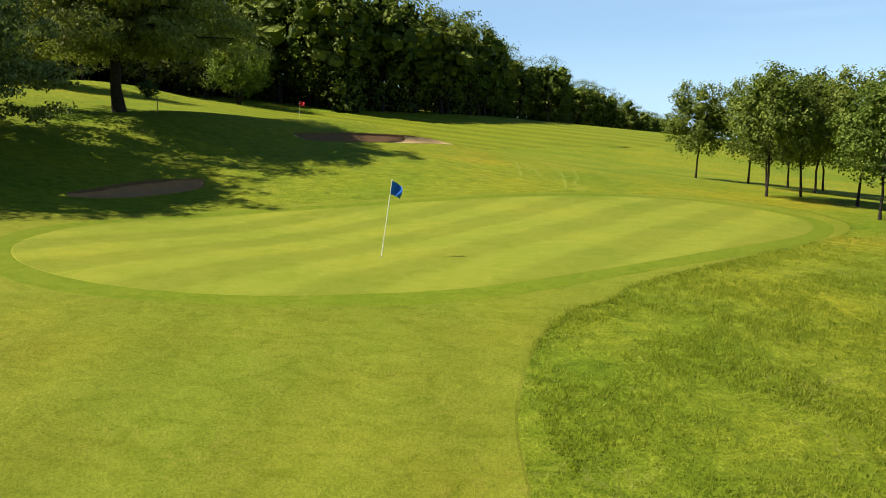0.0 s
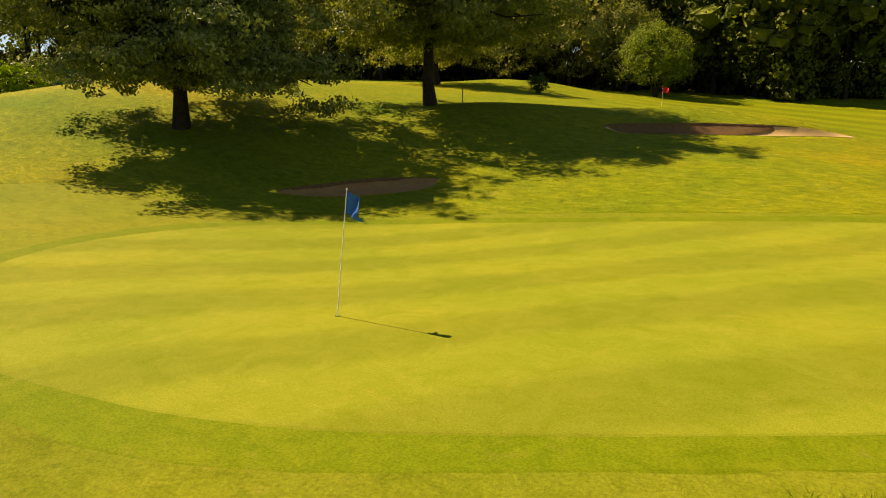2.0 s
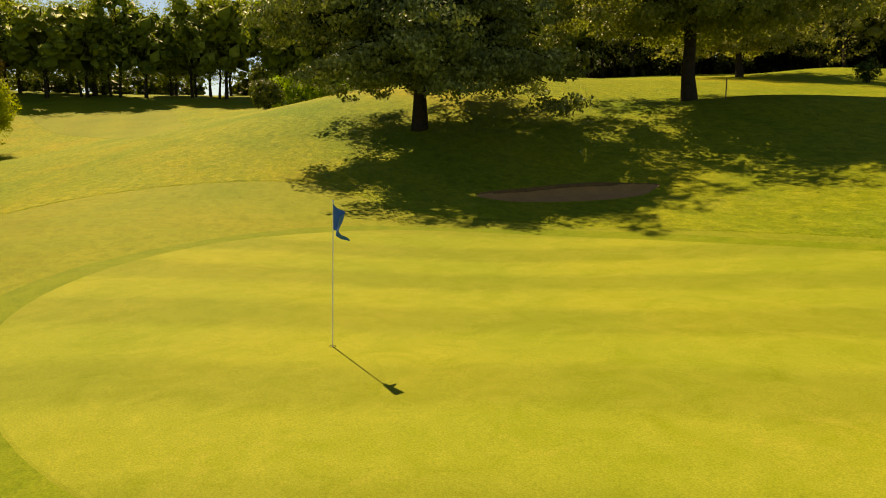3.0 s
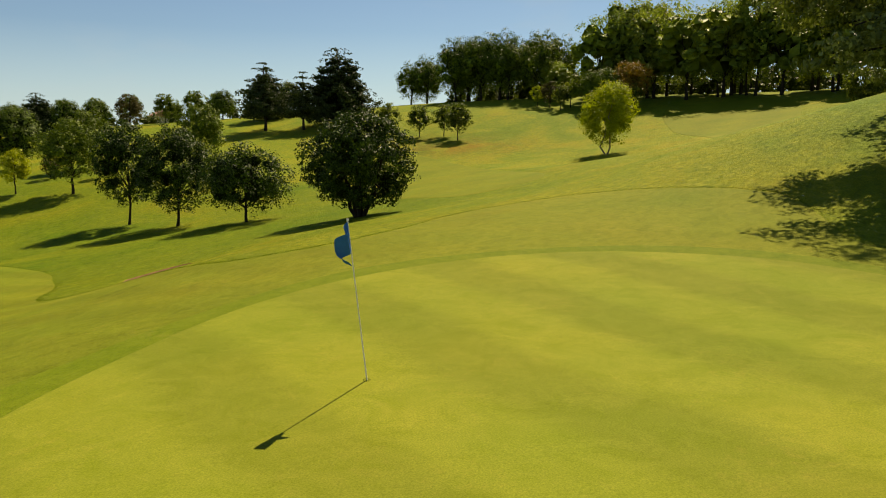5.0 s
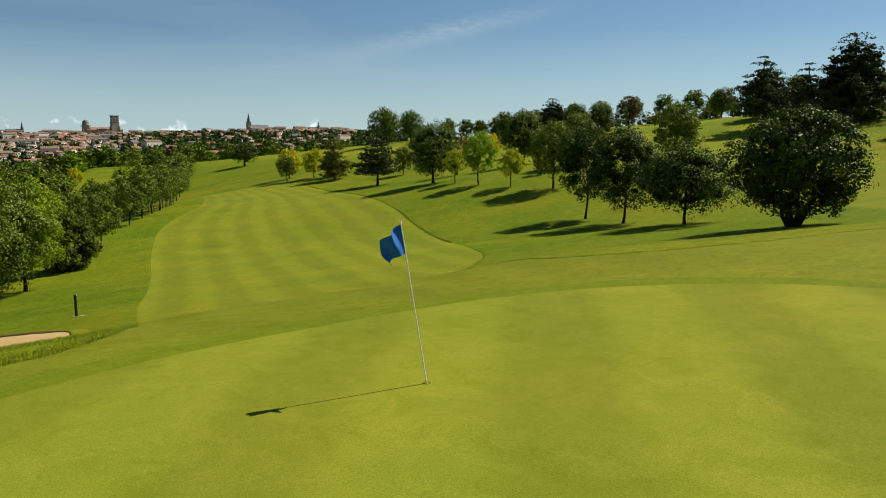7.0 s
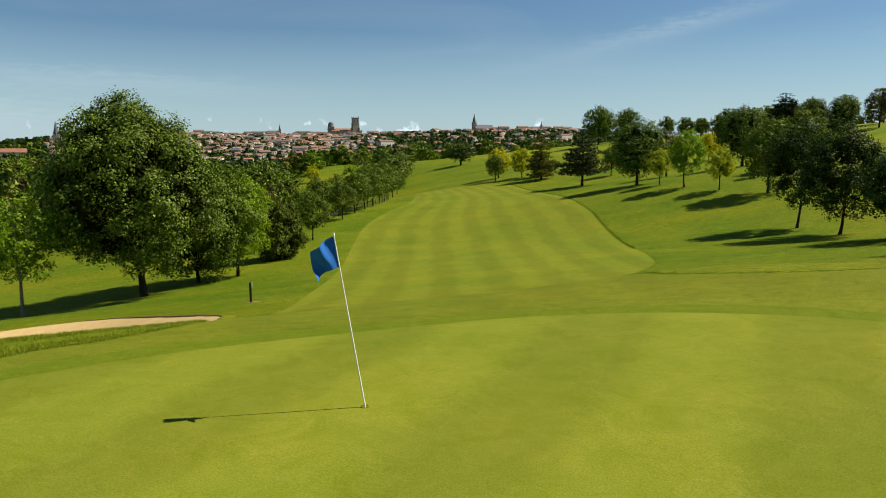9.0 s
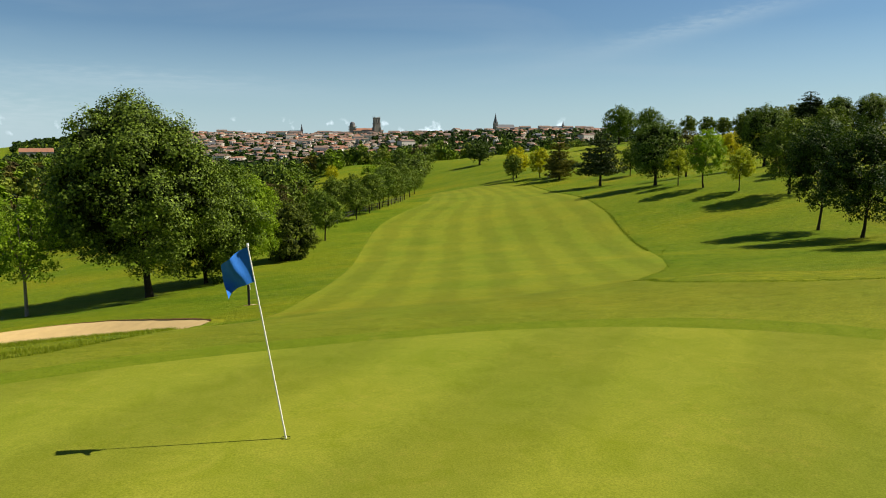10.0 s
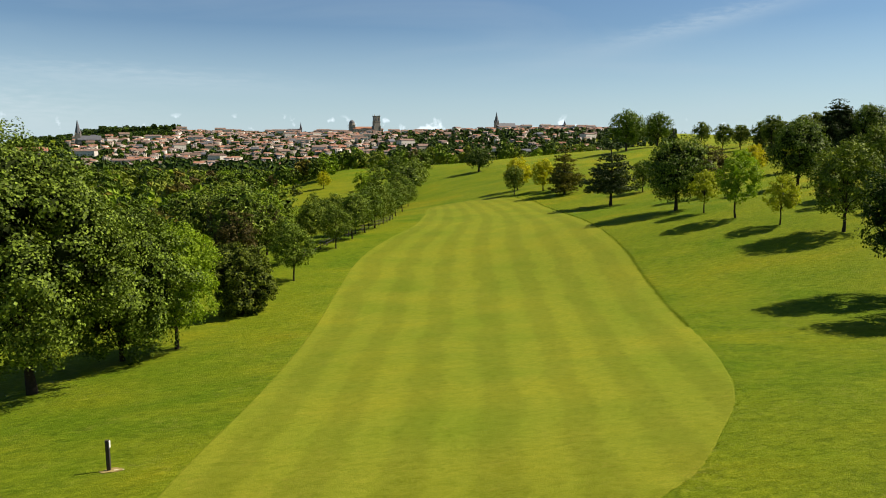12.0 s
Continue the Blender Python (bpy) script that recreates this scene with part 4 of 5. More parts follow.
for x, y, s in ((-109.3, -169.7, 0.86), (-104.9, -151, 0.8), (-107, -146.5, 0.72), (-107.8, -135.2, 0.94), (-112, -131, 0.75), (-114, -127, 0.8), (-118, -130, 0.85), (-124, -126, 0.9), (-130, -121, 0.9), (-136, -116, 0.95), (-143, -111, 0.9), (-151, -108, 0.95)):
    again(light_tree, x, y, x * 5 + y, s * 1.25, "airy green tree on the crest")
again(gold_tree, -85, -106, 10, 0.72)
again(gold_tree, -89, -102, 200, 0.6)
for k, (x, y) in enumerate([(-166, -128), (-174, -137), (-184, -130), (-196, -124), (-178, -118), (-164, -112)]):
    again(light_tree, x, y, k * 61, 0.95 + 0.08 * (k % 3), "leafy tree on the crest")
cypress = put(conifer("cypress", "slim dark column cypress on the crest", 47, 9.0, 2.0, 0.3, NEEDLE_BLUE, 1500, 0.4, 14, 0.15, 0.5, up=0.5), -178, -160, 0)
again(cypress, -175, -165, 60, 0.75)

# trees left of the fairway, going down to the valley
put(broadleaf("maple_tree", "great full maple with glossy dark leaves beside the bunker", 51, 15.4, 13.8, 2.1, LEAF_MAPLE, BARK, 50000, 0.235, 150, 0.27, 0.42, 0.25, shift=(0.9, 0.0), heart=0.68), 11.7, -26.2, 0)
put(broadleaf("maple_tree", "middle-sized maple with drooping lower branches", 52, 11.2, 10.4, 0.5, LEAF_MAPLE, BARK, 26000, 0.24, 100, 0.16, 0.22, 0.28, heart=0.66), 8.6, -33.5, 0)
put(broadleaf("ash_tree", "light green feathery ash tree", 53, 9.2, 7.0, 1.6, LEAF_BRIGHT, BARK, 14000, 0.20, 60, 0.15, 0.1, heart=0.56), 5.4, -35.6, 0)
put(broadleaf("laurel_bush", "large round evergreen bush with shiny leaves", 54, 6.5, 6.6, -0.5, LEAF_LAUREL, BARK, 16000, 0.23, 100, 0.12, 0.06, 0.26, stems=5, heart=0.70), 2.2, -48.0, 0)
put(broadleaf("young_tree", "thin young tree with pale trunk and airy leaves", 55, 8.2, 5.8, 2.4, LEAF_BRIGHT, PALE_BARK, 5000, 0.21, 40, 0.13, 0.05, heart=0.35), 18.8, -21.5, 0)
row = put(broadleaf("row_tree", "small clipped round-headed tree in a row", 56, 6.4, 5.2, 1.5, LEAF, BARK, 3400, 0.23, 40, 0.10, 0.1, heart=0.64), -1.9, -62.8, 0)
ROW = [(-6.9, -82.6), (-9.5, -90.5), (-11.7, -96.8), (-13.7, -102.4), (-15.7, -110), (-17.8, -119.4), (-20, -130.6), (-23.3, -148.3), (-26.7, -166)]
for k, (x, y) in enumerate(ROW):
    again(row, x, y, k * 67, 0.95 + 0.08 * ((k * 5) % 4), lean=1.0 + 0.05 * (k % 3))
for k, (x, y) in enumerate([(-0.5, -74), (-3.5, -87), (-6.5, -97), (-10.5, -108), (-14.5, -122), (-19, -140)]):
    again(row, x, y, k * 47 + 20, 0.9 + 0.06 * (k % 3))
for k, (x, y) in enumerate([(5, -72), (2.5, -82.5), (9.4, -94), (3, -100), (-4, -112)]):
    again(purple if k < 3 else row, x, y, k * 80, (0.8, 0.75, 0.9, 1.0, 1.0)[k], "reddish-brown tree behind the row" if k < 3 else "")

# the row of trees right of the green
alder = put(broadleaf("alder_tree", "young tree with airy green crown and slim dark trunk", 61, 8.8, 6.4, 2.2, LEAF_ALDER, BARK, 6000, 0.22, 54, 0.095, 0.1, heart=0.62), 24.7, 69.5, 0)
for k, (x, y, s) in enumerate([(29, 68, 1.05), (21.4, 47.8, 0.92), (31.5, 65.5, 1.0), (25.0, 50.5, 0.95), (30.2, 58.5, 1.0), (26.5, 46.5, 0.95), (23.6, 39.5, 0.85), (36, 68, 1.05), (27.5, 61, 1.0), (29, 44, 0.9), (34, 54, 1.0)]):
    again(alder, x, y, k * 73, s)

# behind the green
put(broadleaf("cherry_tree", "rounded fresh green tree on several slim stems by the far flag", 62, 9.8, 10.2, 1.7, LEAF_CHERRY, BARK, 9500, 0.28, 70, 0.12, 0.1, stems=4), -29.7, 114, 0)
put(broadleaf("round_shrub", "small dark round shrub on mown grass", 63, 2.1, 2.3, 0.1, LEAF_DARK, BARK, 1600, 0.16, 26, 0.05, stems=4), -32.0, 85.1, 0)
put(conifer("spreading_conifer", "large dark conifer further up the bank", 64, 16.0, 16.0, 3.4, NEEDLE_OLIVE, 16000, 0.46, 12, 0.35, 0.55, up=-0.06, heart=0.5), -44.8, 83.5, 0)
put(broadleaf("grey_shrub", "rounded dark grey-green shrub on the mound", 65, 3.0, 3.4, 0.1, LEAF_BRUSH, BARK, 3000, 0.20, 44, 0.07, stems=5), -62.3, 37.8, 0)

# woods round the course
wood_a = put(broadleaf("wood_tree", "tall oak at the edge of the woods with bare lower trunk", 71, 18.5, 12.5, 2.0, LEAF_WOOD, BARK, 2100, 0.46, 44, 0.3, 0.0, heart=0.74), -22, 133, 0)
wood_b = put(broadleaf("wood_tree", "tall dark oak at the edge of the woods", 72, 17.0, 12.5, 1.6, LEAF_WOOD, BARK, 2100, 0.46, 44, 0.32, 0.0, heart=0.74), -30, 134, 60)
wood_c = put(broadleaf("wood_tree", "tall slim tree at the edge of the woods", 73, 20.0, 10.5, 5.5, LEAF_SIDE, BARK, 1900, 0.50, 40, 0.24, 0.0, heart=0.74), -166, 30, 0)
wood_d = put(conifer("wood_conifer", "tall dark conifer in the woods", 74, 20.0, 11.0, 3.5, NEEDLE_BLUE, 1500, 0.75, 9, 0.3, 0.72, arms=7, along=(0.4, 0.85)), -60, 122, 0)
wood_f = put(broadleaf("wood_tree", "spreading oak with sunlit-toned leaves at the edge of the woods", 77, 18.0, 13.0, 2.4, LEAF_SIDE, BARK, 2300, 0.46, 46, 0.3, 0.0, heart=0.74), -161, 47, 20)
hill_oak = put(broadleaf("oak_tree", "tall dense dark green oak on the hilltop", 78, 17.5, 13.0, 1.6, LEAF_MAPLE, BARK, 4200, 0.40, 56, 0.32, 0.0, heart=0.72), -179, -43, 20)
wood_e = put(broadleaf("wood_tree", "broad olive-green tree at the edge of the woods", 76, 16.0, 13.0, 1.8, NEEDLE_OLIVE, BARK, 3600, 0.42, 50, 0.3, 0.05), -52, 112, 0)
for ob in (wood_a, wood_b, wood_c, wood_d, wood_e, wood_f):
    ob["group"] = "trees of the woods"
rng = np.random.default_rng(5)


def belt(line, depth, gap, kinds, low=0.85, high=1.15, grow=(1.0, 1.0)):
    """Trees along the edge of the woods and some rows behind it."""
    line = np.array(line, float)
    seg = np.linalg.norm(np.diff(line, axis=0), axis=1)
    at = np.r_[0, np.cumsum(seg)]
    k = 0
    for r, (off, wide) in enumerate(depth):
        s = rng.uniform(0, gap)
        while s < at[-1]:
            x, y = np.interp(s, at, line[:, 0]), np.interp(s, at, line[:, 1])
            i = min(np.searchsorted(at, s, "right") - 1, len(seg) - 1)
            d = (line[i + 1] - line[i]) / seg[i]
            x, y = x - d[1] * off + rng.normal() * wide, y + d[0] * off + rng.normal() * wide
            again(kinds[int(rng.integers(len(kinds)))], x, y, rng.uniform(0, 360), rng.uniform(low, high) * (grow[0] + (grow[1] - grow[0]) * s / at[-1]))
            s += gap * rng.uniform(0.7, 1.35)
            k += 1


brush = put(broadleaf("undergrowth_bush", "dark bushy undergrowth at the foot of the woods", 75, 5.0, 6.8, -1.6, LEAF_BRUSH, BARK, 270, 0.62, 16, 0.08, 0.0, 0.34, stems=3, heart=0.62), -40, 124, 0)
# behind the far green and along the top of the other fairway
EDGE_BACK = [(-84, 112), (-66, 122), (-50, 127), (-34, 127), (-14, 126), (4, 144), (24, 186), (55, 236), (95, 286), (125, 320)]
belt(EDGE_BACK[:5], [(4, 1.5), (13, 2.5)], 7.0, [wood_b, wood_d, wood_a, wood_b], 0.9, 1.15, (1.35, 1.3))
belt(EDGE_BACK[4:], [(4, 1.5), (13, 2.5)], 6.5, [wood_b, wood_a, wood_b], 0.9, 1.15, (1.25, 0.62))
belt(EDGE_BACK, [(6, 2), (20, 3)], 5.5, [brush], 0.8, 1.5)
belt(EDGE_BACK[:5], [(10, 1), (28, 1)], 3.6, [brush], 1.1, 1.5)
belt([(-84, 100), (-66, 110), (-57, 114)], [(2, 1.5)], 8.5, [wood_e], 0.9, 1.15)
again(wood_e, -45, 118, 70, 1.1)
again(wood_e, -37, 121, 170, 0.95)
# far side, from the oaks to the bank trees
EDGE_SIDE = [(-189, -66), (-174, -32), (-169, 0), (-164, 18), (-158, 44), (-134, 60), (-112, 84), (-86, 108)]
belt([(-189, -66), (-182, -50)], [(2, 2), (11, 3)], 6.5, [hill_oak], 0.72, 0.85)
belt([(-181, -47), (-172, -19)], [(2, 1.5), (11, 2)], 6.0, [hill_oak], 0.92, 1.05)
belt([(-172, -17), (-170, -8)], [(0, 2), (9, 3)], 5.0, [wood_f], 0.45, 0.6)
again(wood_f, -168, -2.5, 40, 1.12)
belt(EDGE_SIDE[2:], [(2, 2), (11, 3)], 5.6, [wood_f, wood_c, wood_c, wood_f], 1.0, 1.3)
belt(EDGE_SIDE, [(18, 3), (34, 3)], 6.0, [brush], 0.9, 1.5)
belt(EDGE_SIDE[4:], [(22, 2)], 4.0, [brush], 1.4, 2.0)
belt([(-118, 78), (-98, 100), (-74, 118), (-50, 122)], [(4, 3), (14, 4)], 6.0, [wood_b, wood_a, wood_d], 0.85, 1.15)
belt([(-196, -60), (-180, 0), (-172, 50), (-140, 76), (-110, 100), (-80, 128), (-40, 130), (0, 150), (30, 200)], [(30, 4)], 8.0, [brush], 1.9, 2.6)
# growth that closes the crest of the hillside
for k, (x, y, size) in enumerate([(-108.5, -141, 0.8), (-110, -137, 0.7), (-111, -128, 0.9), (-115, -122, 0.9), (-110, -133, 0.75), (-117, -133, 0.9), (-112, -155, 0.7)]):
    again(light_tree, x, y, k * 71, size * 1.2, "airy green tree on the crest")
for k in range(9):
    u = k / 8
    again(brush, -111.5 - 9 * u, -146 + 36 * u, k * 53, 0.75 + 0.35 * ((k * 7) % 5) / 4, "dark bushy growth along the crest")
for k in range(9):
    u = k / 8
    again(brush, -160 - 14 * u + 2 * math.sin(k * 2.3), -152 + 46 * u, k * 41, 0.75 + 0.3 * ((k * 3) % 4) / 3, "dark bushy growth along the crest")
# woods and gardens below the fairway, down to the valley
valley = [
    broadleaf("valley_tree", "leafy tree on the slope down to the valley", 81, 9.5, 7.5, 1.2, LEAF, BARK, 1500, 0.40, 34, 0.18),
    broadleaf("valley_tree", "leafy maple on the slope down to the valley", 82, 10.5, 8.0, 1.4, LEAF_MAPLE, BARK, 1500, 0.40, 34, 0.2),
    broadleaf("valley_tree", "broad tree on the slope down to the valley", 83, 9.0, 9.0, 1.0, LEAF, BARK, 1500, 0.40, 36, 0.2),
    broadleaf("valley_tree", "reddish-brown tree on the slope down to the valley", 84, 8.5, 7.5, 0.9, LEAF_PURPLE, BARK, 1400, 0.40, 34, 0.18),
    broadleaf("valley_tree", "fresh green tree on the slope down to the valley", 85, 8.0, 6.5, 1.0, LEAF_BRIGHT, BARK, 1400, 0.38, 34, 0.15),
    conifer("valley_conifer", "dark conifer on the slope down to the valley", 86, 11.0, 6.0, 1.0, NEEDLE_BLUE, 800, 0.65, 9, 0.18, 0.8, arms=7, along=(0.4, 0.85)),
]
for k, ob in enumerate(valley):
    put(ob, 14 + 5 * k, -64 - 9 * k, 40 * k, 0.9)


def in_sight_wedge(x, y):
    """Wedge from the last camera position, kept treeless so the mown grass below shows past the row of trees."""
    return -278 < y < -118 and -5.5 - (17.5 - y) * 0.0668 - 8 < x < -5.5 + (17.5 - y) * 0.0838 + 2


for k in range(70):
    far, side = 75 + 110 * (k / 70) ** 1.1 + rng.uniform(-12, 12), 0.0
    low = -8 - 0.10 * far
    side = low - rng.uniform(0, 1) ** 1.3 * (60 + 0.45 * far)
    x, y = AWAY.x * far + ASIDE.x * side, AWAY.y * far + ASIDE.y * side
    if x < -22 or in_sight_wedge(x, y):
        continue
    again(valley[int(rng.choice(6, p=[0.28, 0.2, 0.22, 0.12, 0.1, 0.08]))], x, y, rng.uniform(0, 360), rng.uniform(0.75, 1.05) * (1.05 - 0.25 * far / 400))
again(gold_tree, -5.2, -259, 0, 0.85)
again(brush, 5.3, -251, 0, 0.9, "dark round bush on mown grass")
for k in range(26):
    far, side = rng.uniform(330, 470), rng.uniform(-60, 190)
    again(valley[int(rng.integers(3))], AWAY.x * far + ASIDE.x * side, AWAY.y * far + ASIDE.y * side, rng.uniform(0, 360), rng.uniform(0.6, 0.9))

for k, (x, y) in enumerate([(-26, -183), (-30, -196), (-34, -210), (-22, -203), (-18, -226), (-29, -226), (-23, -242), (-36, -226), (-40, -240)]):
    again(valley[(0, 1, 2, 0, 4, 1, 0, 2, 1)[k]], x, y, k * 77, 0.95 + 0.1 * (k % 3))

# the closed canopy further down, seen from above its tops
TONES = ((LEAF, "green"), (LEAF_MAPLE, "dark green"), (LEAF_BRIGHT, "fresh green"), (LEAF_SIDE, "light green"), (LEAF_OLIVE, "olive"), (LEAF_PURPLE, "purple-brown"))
crowns, sizes = [[] for _ in TONES], [[] for _ in TONES]
for k in range(1150):
    far = 105 + 400 * (k / 1150) ** 0.9 + rng.uniform(-10, 10)
    side = -14 - 0.09 * far - rng.uniform(0, 1) ** 1.1 * (40 + 0.55 * far) if far < 330 or rng.uniform() < 0.6 else rng.uniform(-60, 0.25 * far)
    x, y = AWAY.x * far + ASIDE.x * side, AWAY.y * far + ASIDE.y * side
    if in_sight_wedge(x, y) or (far < 330 and x < -24):
        continue
    sort = int(rng.choice(6, p=[0.30, 0.16, 0.18, 0.20, 0.09, 0.07]))
    tall, wide = rng.uniform(6.0, 9.5), rng.uniform(3.0, 4.8)
    for j in range(7):
        a = j * 2.4 + k
        up = tall * (0.45 + 0.5 * j / 6)
        out = wide * (1.0 - 0.75 * j / 6) * 0.75
        crowns[sort].append((x + math.cos(a) * out, y + math.sin(a) * out, ground_z(x, y) + up))
        sizes[sort].append(wide * rng.uniform(0.5, 0.75))
for sort, (leaf, tone) in enumerate(TONES):
    canopy = leaves_mesh("valley_woods", rng, np.array(crowns[sort]), np.array(sizes[sort]), 0.9, 10 * len(crowns[sort]), 0.56, core=0.66, tufts=6, keep=1.0)
    tagged(new("valley_woods", finish(canopy, leaf)), f"closed {tone} canopy of trees in the valley", "woods", kind="stuff")

# ---- the town on its hill ----
STONE = plain_material("pale_render", (0.33, 0.295, 0.24), 0.9, 0.2, 0.08)
STONE_WHITE = plain_material("white_render", (0.47, 0.44, 0.39), 0.9, 0.12, 0.08)
STONE_GREY = plain_material("grey_render", (0.20, 0.18, 0.155), 0.9, 0.2, 0.08)
TILE = plain_material("clay_tiles", (0.260, 0.120, 0.070), 0.9, 0.3, 0.15)
TILE_PALE = plain_material("weathered_tiles", (0.160, 0.104, 0.078), 0.9, 0.25, 0.15)
SLATE = plain_material("slate", (0.085, 0.09, 0.10), 0.7, 0.25, 0.15)
GLASS_DARK = plain_material("window_glass", (0.05, 0.06, 0.07), 0.2, 0.2, 0.5, spec=0.5)


def gable(w, d, h, rise, over=0.5):
    """A pitched roof with thickness, standing on walls h high."""
    bm = bmesh.new()
    x, y = w / 2 + over, d / 2 + over
    v = [bm.verts.new(p) for p in ((-x, -y, h - 0.2), (x, -y, h - 0.2), (x, y, h - 0.2), (-x, y, h - 0.2), (-x, 0, h + rise), (x, 0, h + rise))]
    for f in ((0, 1, 5, 4), (2, 3, 4, 5), (0, 4, 3), (1, 2, 5), (3, 2, 1, 0)):
        bm.faces.new([v[i] for i in f])
    return bm


def house(name, label, w, d, h, rise, wall, roof, rows=1, bays=3, group="houses of the town"):
    ob = thing(name, label, "house", group)
    part("wall", box_bm(w, d, h + 3, -3), wall, ob)
    top = part("roof", gable(w, d, h, rise), roof, ob)
    part("chimney", box_bm(0.9, 0.7, 1.6, h + rise * 0.55, at=(w * 0.28, d * 0.12)), wall, top)
    for r in range(rows):
        for b in range(bays):
            win = box_bm(min(1.3, w / bays * 0.45), 0.12, 1.7, 1.0 + r * (h - 0.6) / rows, at=((b + 0.5) / bays * w - w / 2, d / 2))
            part("window", win, GLASS_DARK, ob)
    return ob


def town_spot(far, side):
    x, y = AWAY.x * far + ASIDE.x * side, AWAY.y * far + ASIDE.y * side
    return x, y, ground_z(x, y)


def set_house(ob, far, side, turn, sx=1.0, sz=1.0, first=False):
    x, y, z = town_spot(far, side)
    m = pose(x, y, z, 0, 0, turn) @ Matrix.Diagonal((sx, sx, sz, 1))
    if first:
        ob.matrix_basis = m
        return ob
    own = ob.scale.copy()
    ob.scale = (1, 1, 1)
    c = copy_thing(ob, m)
    ob.scale = own
    return c


HOUSES = [
    house("house", "cream town house with a red tiled roof", 12, 9, 7, 2.6, STONE, TILE),
    house("house", "white town house with a red tiled roof", 10, 9, 6, 2.4, STONE_WHITE, TILE),
    house("house", "cream town house with a weathered tiled roof", 16, 10, 8, 2.8, STONE, TILE_PALE, 1, 4),
    house("apartment_house", "pale four-storey apartment house", 24, 12, 13, 2.2, STONE_WHITE, TILE_PALE, 2, 5),
    house("house", "grey town house with a slate roof", 12, 10, 9, 3.2, STONE_GREY, SLATE, 2, 2),
]
for k, ob in enumerate(HOUSES):
    set_house(ob, 900 + 40 * k, 30 - 25 * k, 10 * k, first=True)
rng = np.random.default_rng(12)
for k in range(290):
    u = (k + rng.uniform()) / 290
    far = 720 + 800 * u ** 0.9
    side = rng.uniform(-0.50 * far - 20, 0.22 * far) if u < 0.6 else rng.uniform(-0.36 * far, 0.235 * far)
    if rng.uniform() < (0.35 if u < 0.25 else 0.0) + (0.45 if side > -0.06 * far and far < 1330 else 0.0):
        continue
    kind = int(rng.choice(5, p=[0.30, 0.20, 0.26, 0.13, 0.11]))
    set_house(HOUSES[kind], far, side, rng.normal() * 22, rng.uniform(0.65, 1.05), rng.uniform(0.7, 1.0))
# a closed skyline along the ridge
for k in range(80):
    side = -0.375 * 1500 + k * 11.5 + rng.uniform(-3, 3)
    set_house(HOUSES[int(rng.choice(5, p=[0.2, 0.1, 0.35, 0.25, 0.1]))], 1495 + rng.uniform(-18, 10), side, rng.normal() * 8, rng.uniform(0.8, 1.1), rng.uniform(0.65, 1.0))


# the crowd of small houses between them
walls, roofs, panes = [[], [], []], [], []
for k in range(1050):
    far = 700 + 790 * rng.uniform() ** 0.85
    side = rng.uniform((-0.52 if far < 1150 else -0.37) * far, 0.23 * far)
    if side > -0.06 * far and far < 1330 and rng.uniform() < 0.62:
        continue
    x, y, z = town_spot(far, side)
    w, d, h, a = rng.uniform(2.8, 6.2), rng.uniform(2.8, 4.4), rng.uniform(5.5, 9.5), rng.normal() * 0.4 + (1.57 if rng.uniform() < 0.3 else 0)
    c, s = math.cos(a), math.sin(a)

    def spot(u, v, up):
        return (x + u * c - v * s, y + u * s + v * c, z + up)

    walls[k % 3].append((np.array([spot(u, v, up) for up in (-3, h) for u, v in ((-w, -d), (w, -d), (w, d), (-w, d))]), np.array([(0, 1, 5, 4), (1, 2, 6, 5), (2, 3, 7, 6), (3, 0, 4, 7), (4, 5, 6, 7)])))
    e, r = 0.4, d * 0.32
    roofs.append((np.array([spot(-w - e, -d - e, h - 0.2), spot(w + e, -d - e, h - 0.2), spot(w + e, d + e, h - 0.2), spot(-w - e, d + e, h - 0.2), spot(-w - e, 0, h + r), spot(w + e, 0, h + r)]), np.array([(0, 1, 5, 4), (2, 3, 4, 5)])))
    for up in np.arange(h - 2.6, 0.5, -2.9):
        for m in (-0.6, 0.0, 0.6):
            panes.append((np.array([spot(m * w - 0.6, d + 0.05, up), spot(m * w + 0.6, d + 0.05, up), spot(m * w + 0.6, d + 0.05, up + 1.6), spot(m * w - 0.6, d + 0.05, up + 1.6)]), np.array([(0, 1, 2, 3)])))
            panes.append((np.array([spot(w + 0.05, m * d - 0.6, up), spot(w + 0.05, m * d + 0.6, up), spot(w + 0.05, m * d + 0.6, up + 1.6), spot(w + 0.05, m * d - 0.6, up + 1.6)]), np.array([(0, 1, 2, 3)])))
sets = [joined(p) for p in (*walls, roofs[::2], roofs[1::2], panes)]
start = np.cumsum([0] + [len(v) for v, _ in sets])
crowd = np_mesh("town_houses", np.concatenate([v for v, _ in sets]), np.concatenate([f + b for (_, f), b in zip(sets, start)]))
WALLS = plain_material("varied_render", (0.30, 0.265, 0.215), 0.9, 0.4, 0.03)
for mat in (WALLS, STONE_WHITE, STONE, TILE, TILE_PALE, GLASS_DARK):
    crowd.materials.append(mat)
crowd.polygons.foreach_set("material_index", np.concatenate([np.full(len(f), k, np.int32) for k, (_, f) in enumerate(sets)]))
tagged(new("town_houses", crowd), "crowded small town houses with tiled roofs on the hill", "houses", kind="stuff")


def spire_bm(r, h, z0, sides=8):
    bm = bmesh.new()
    bmesh.ops.create_cone(bm, cap_ends=True, segments=sides, radius1=r, radius2=0.12, depth=h, matrix=pose(0, 0, z0 + h / 2))
    return bm


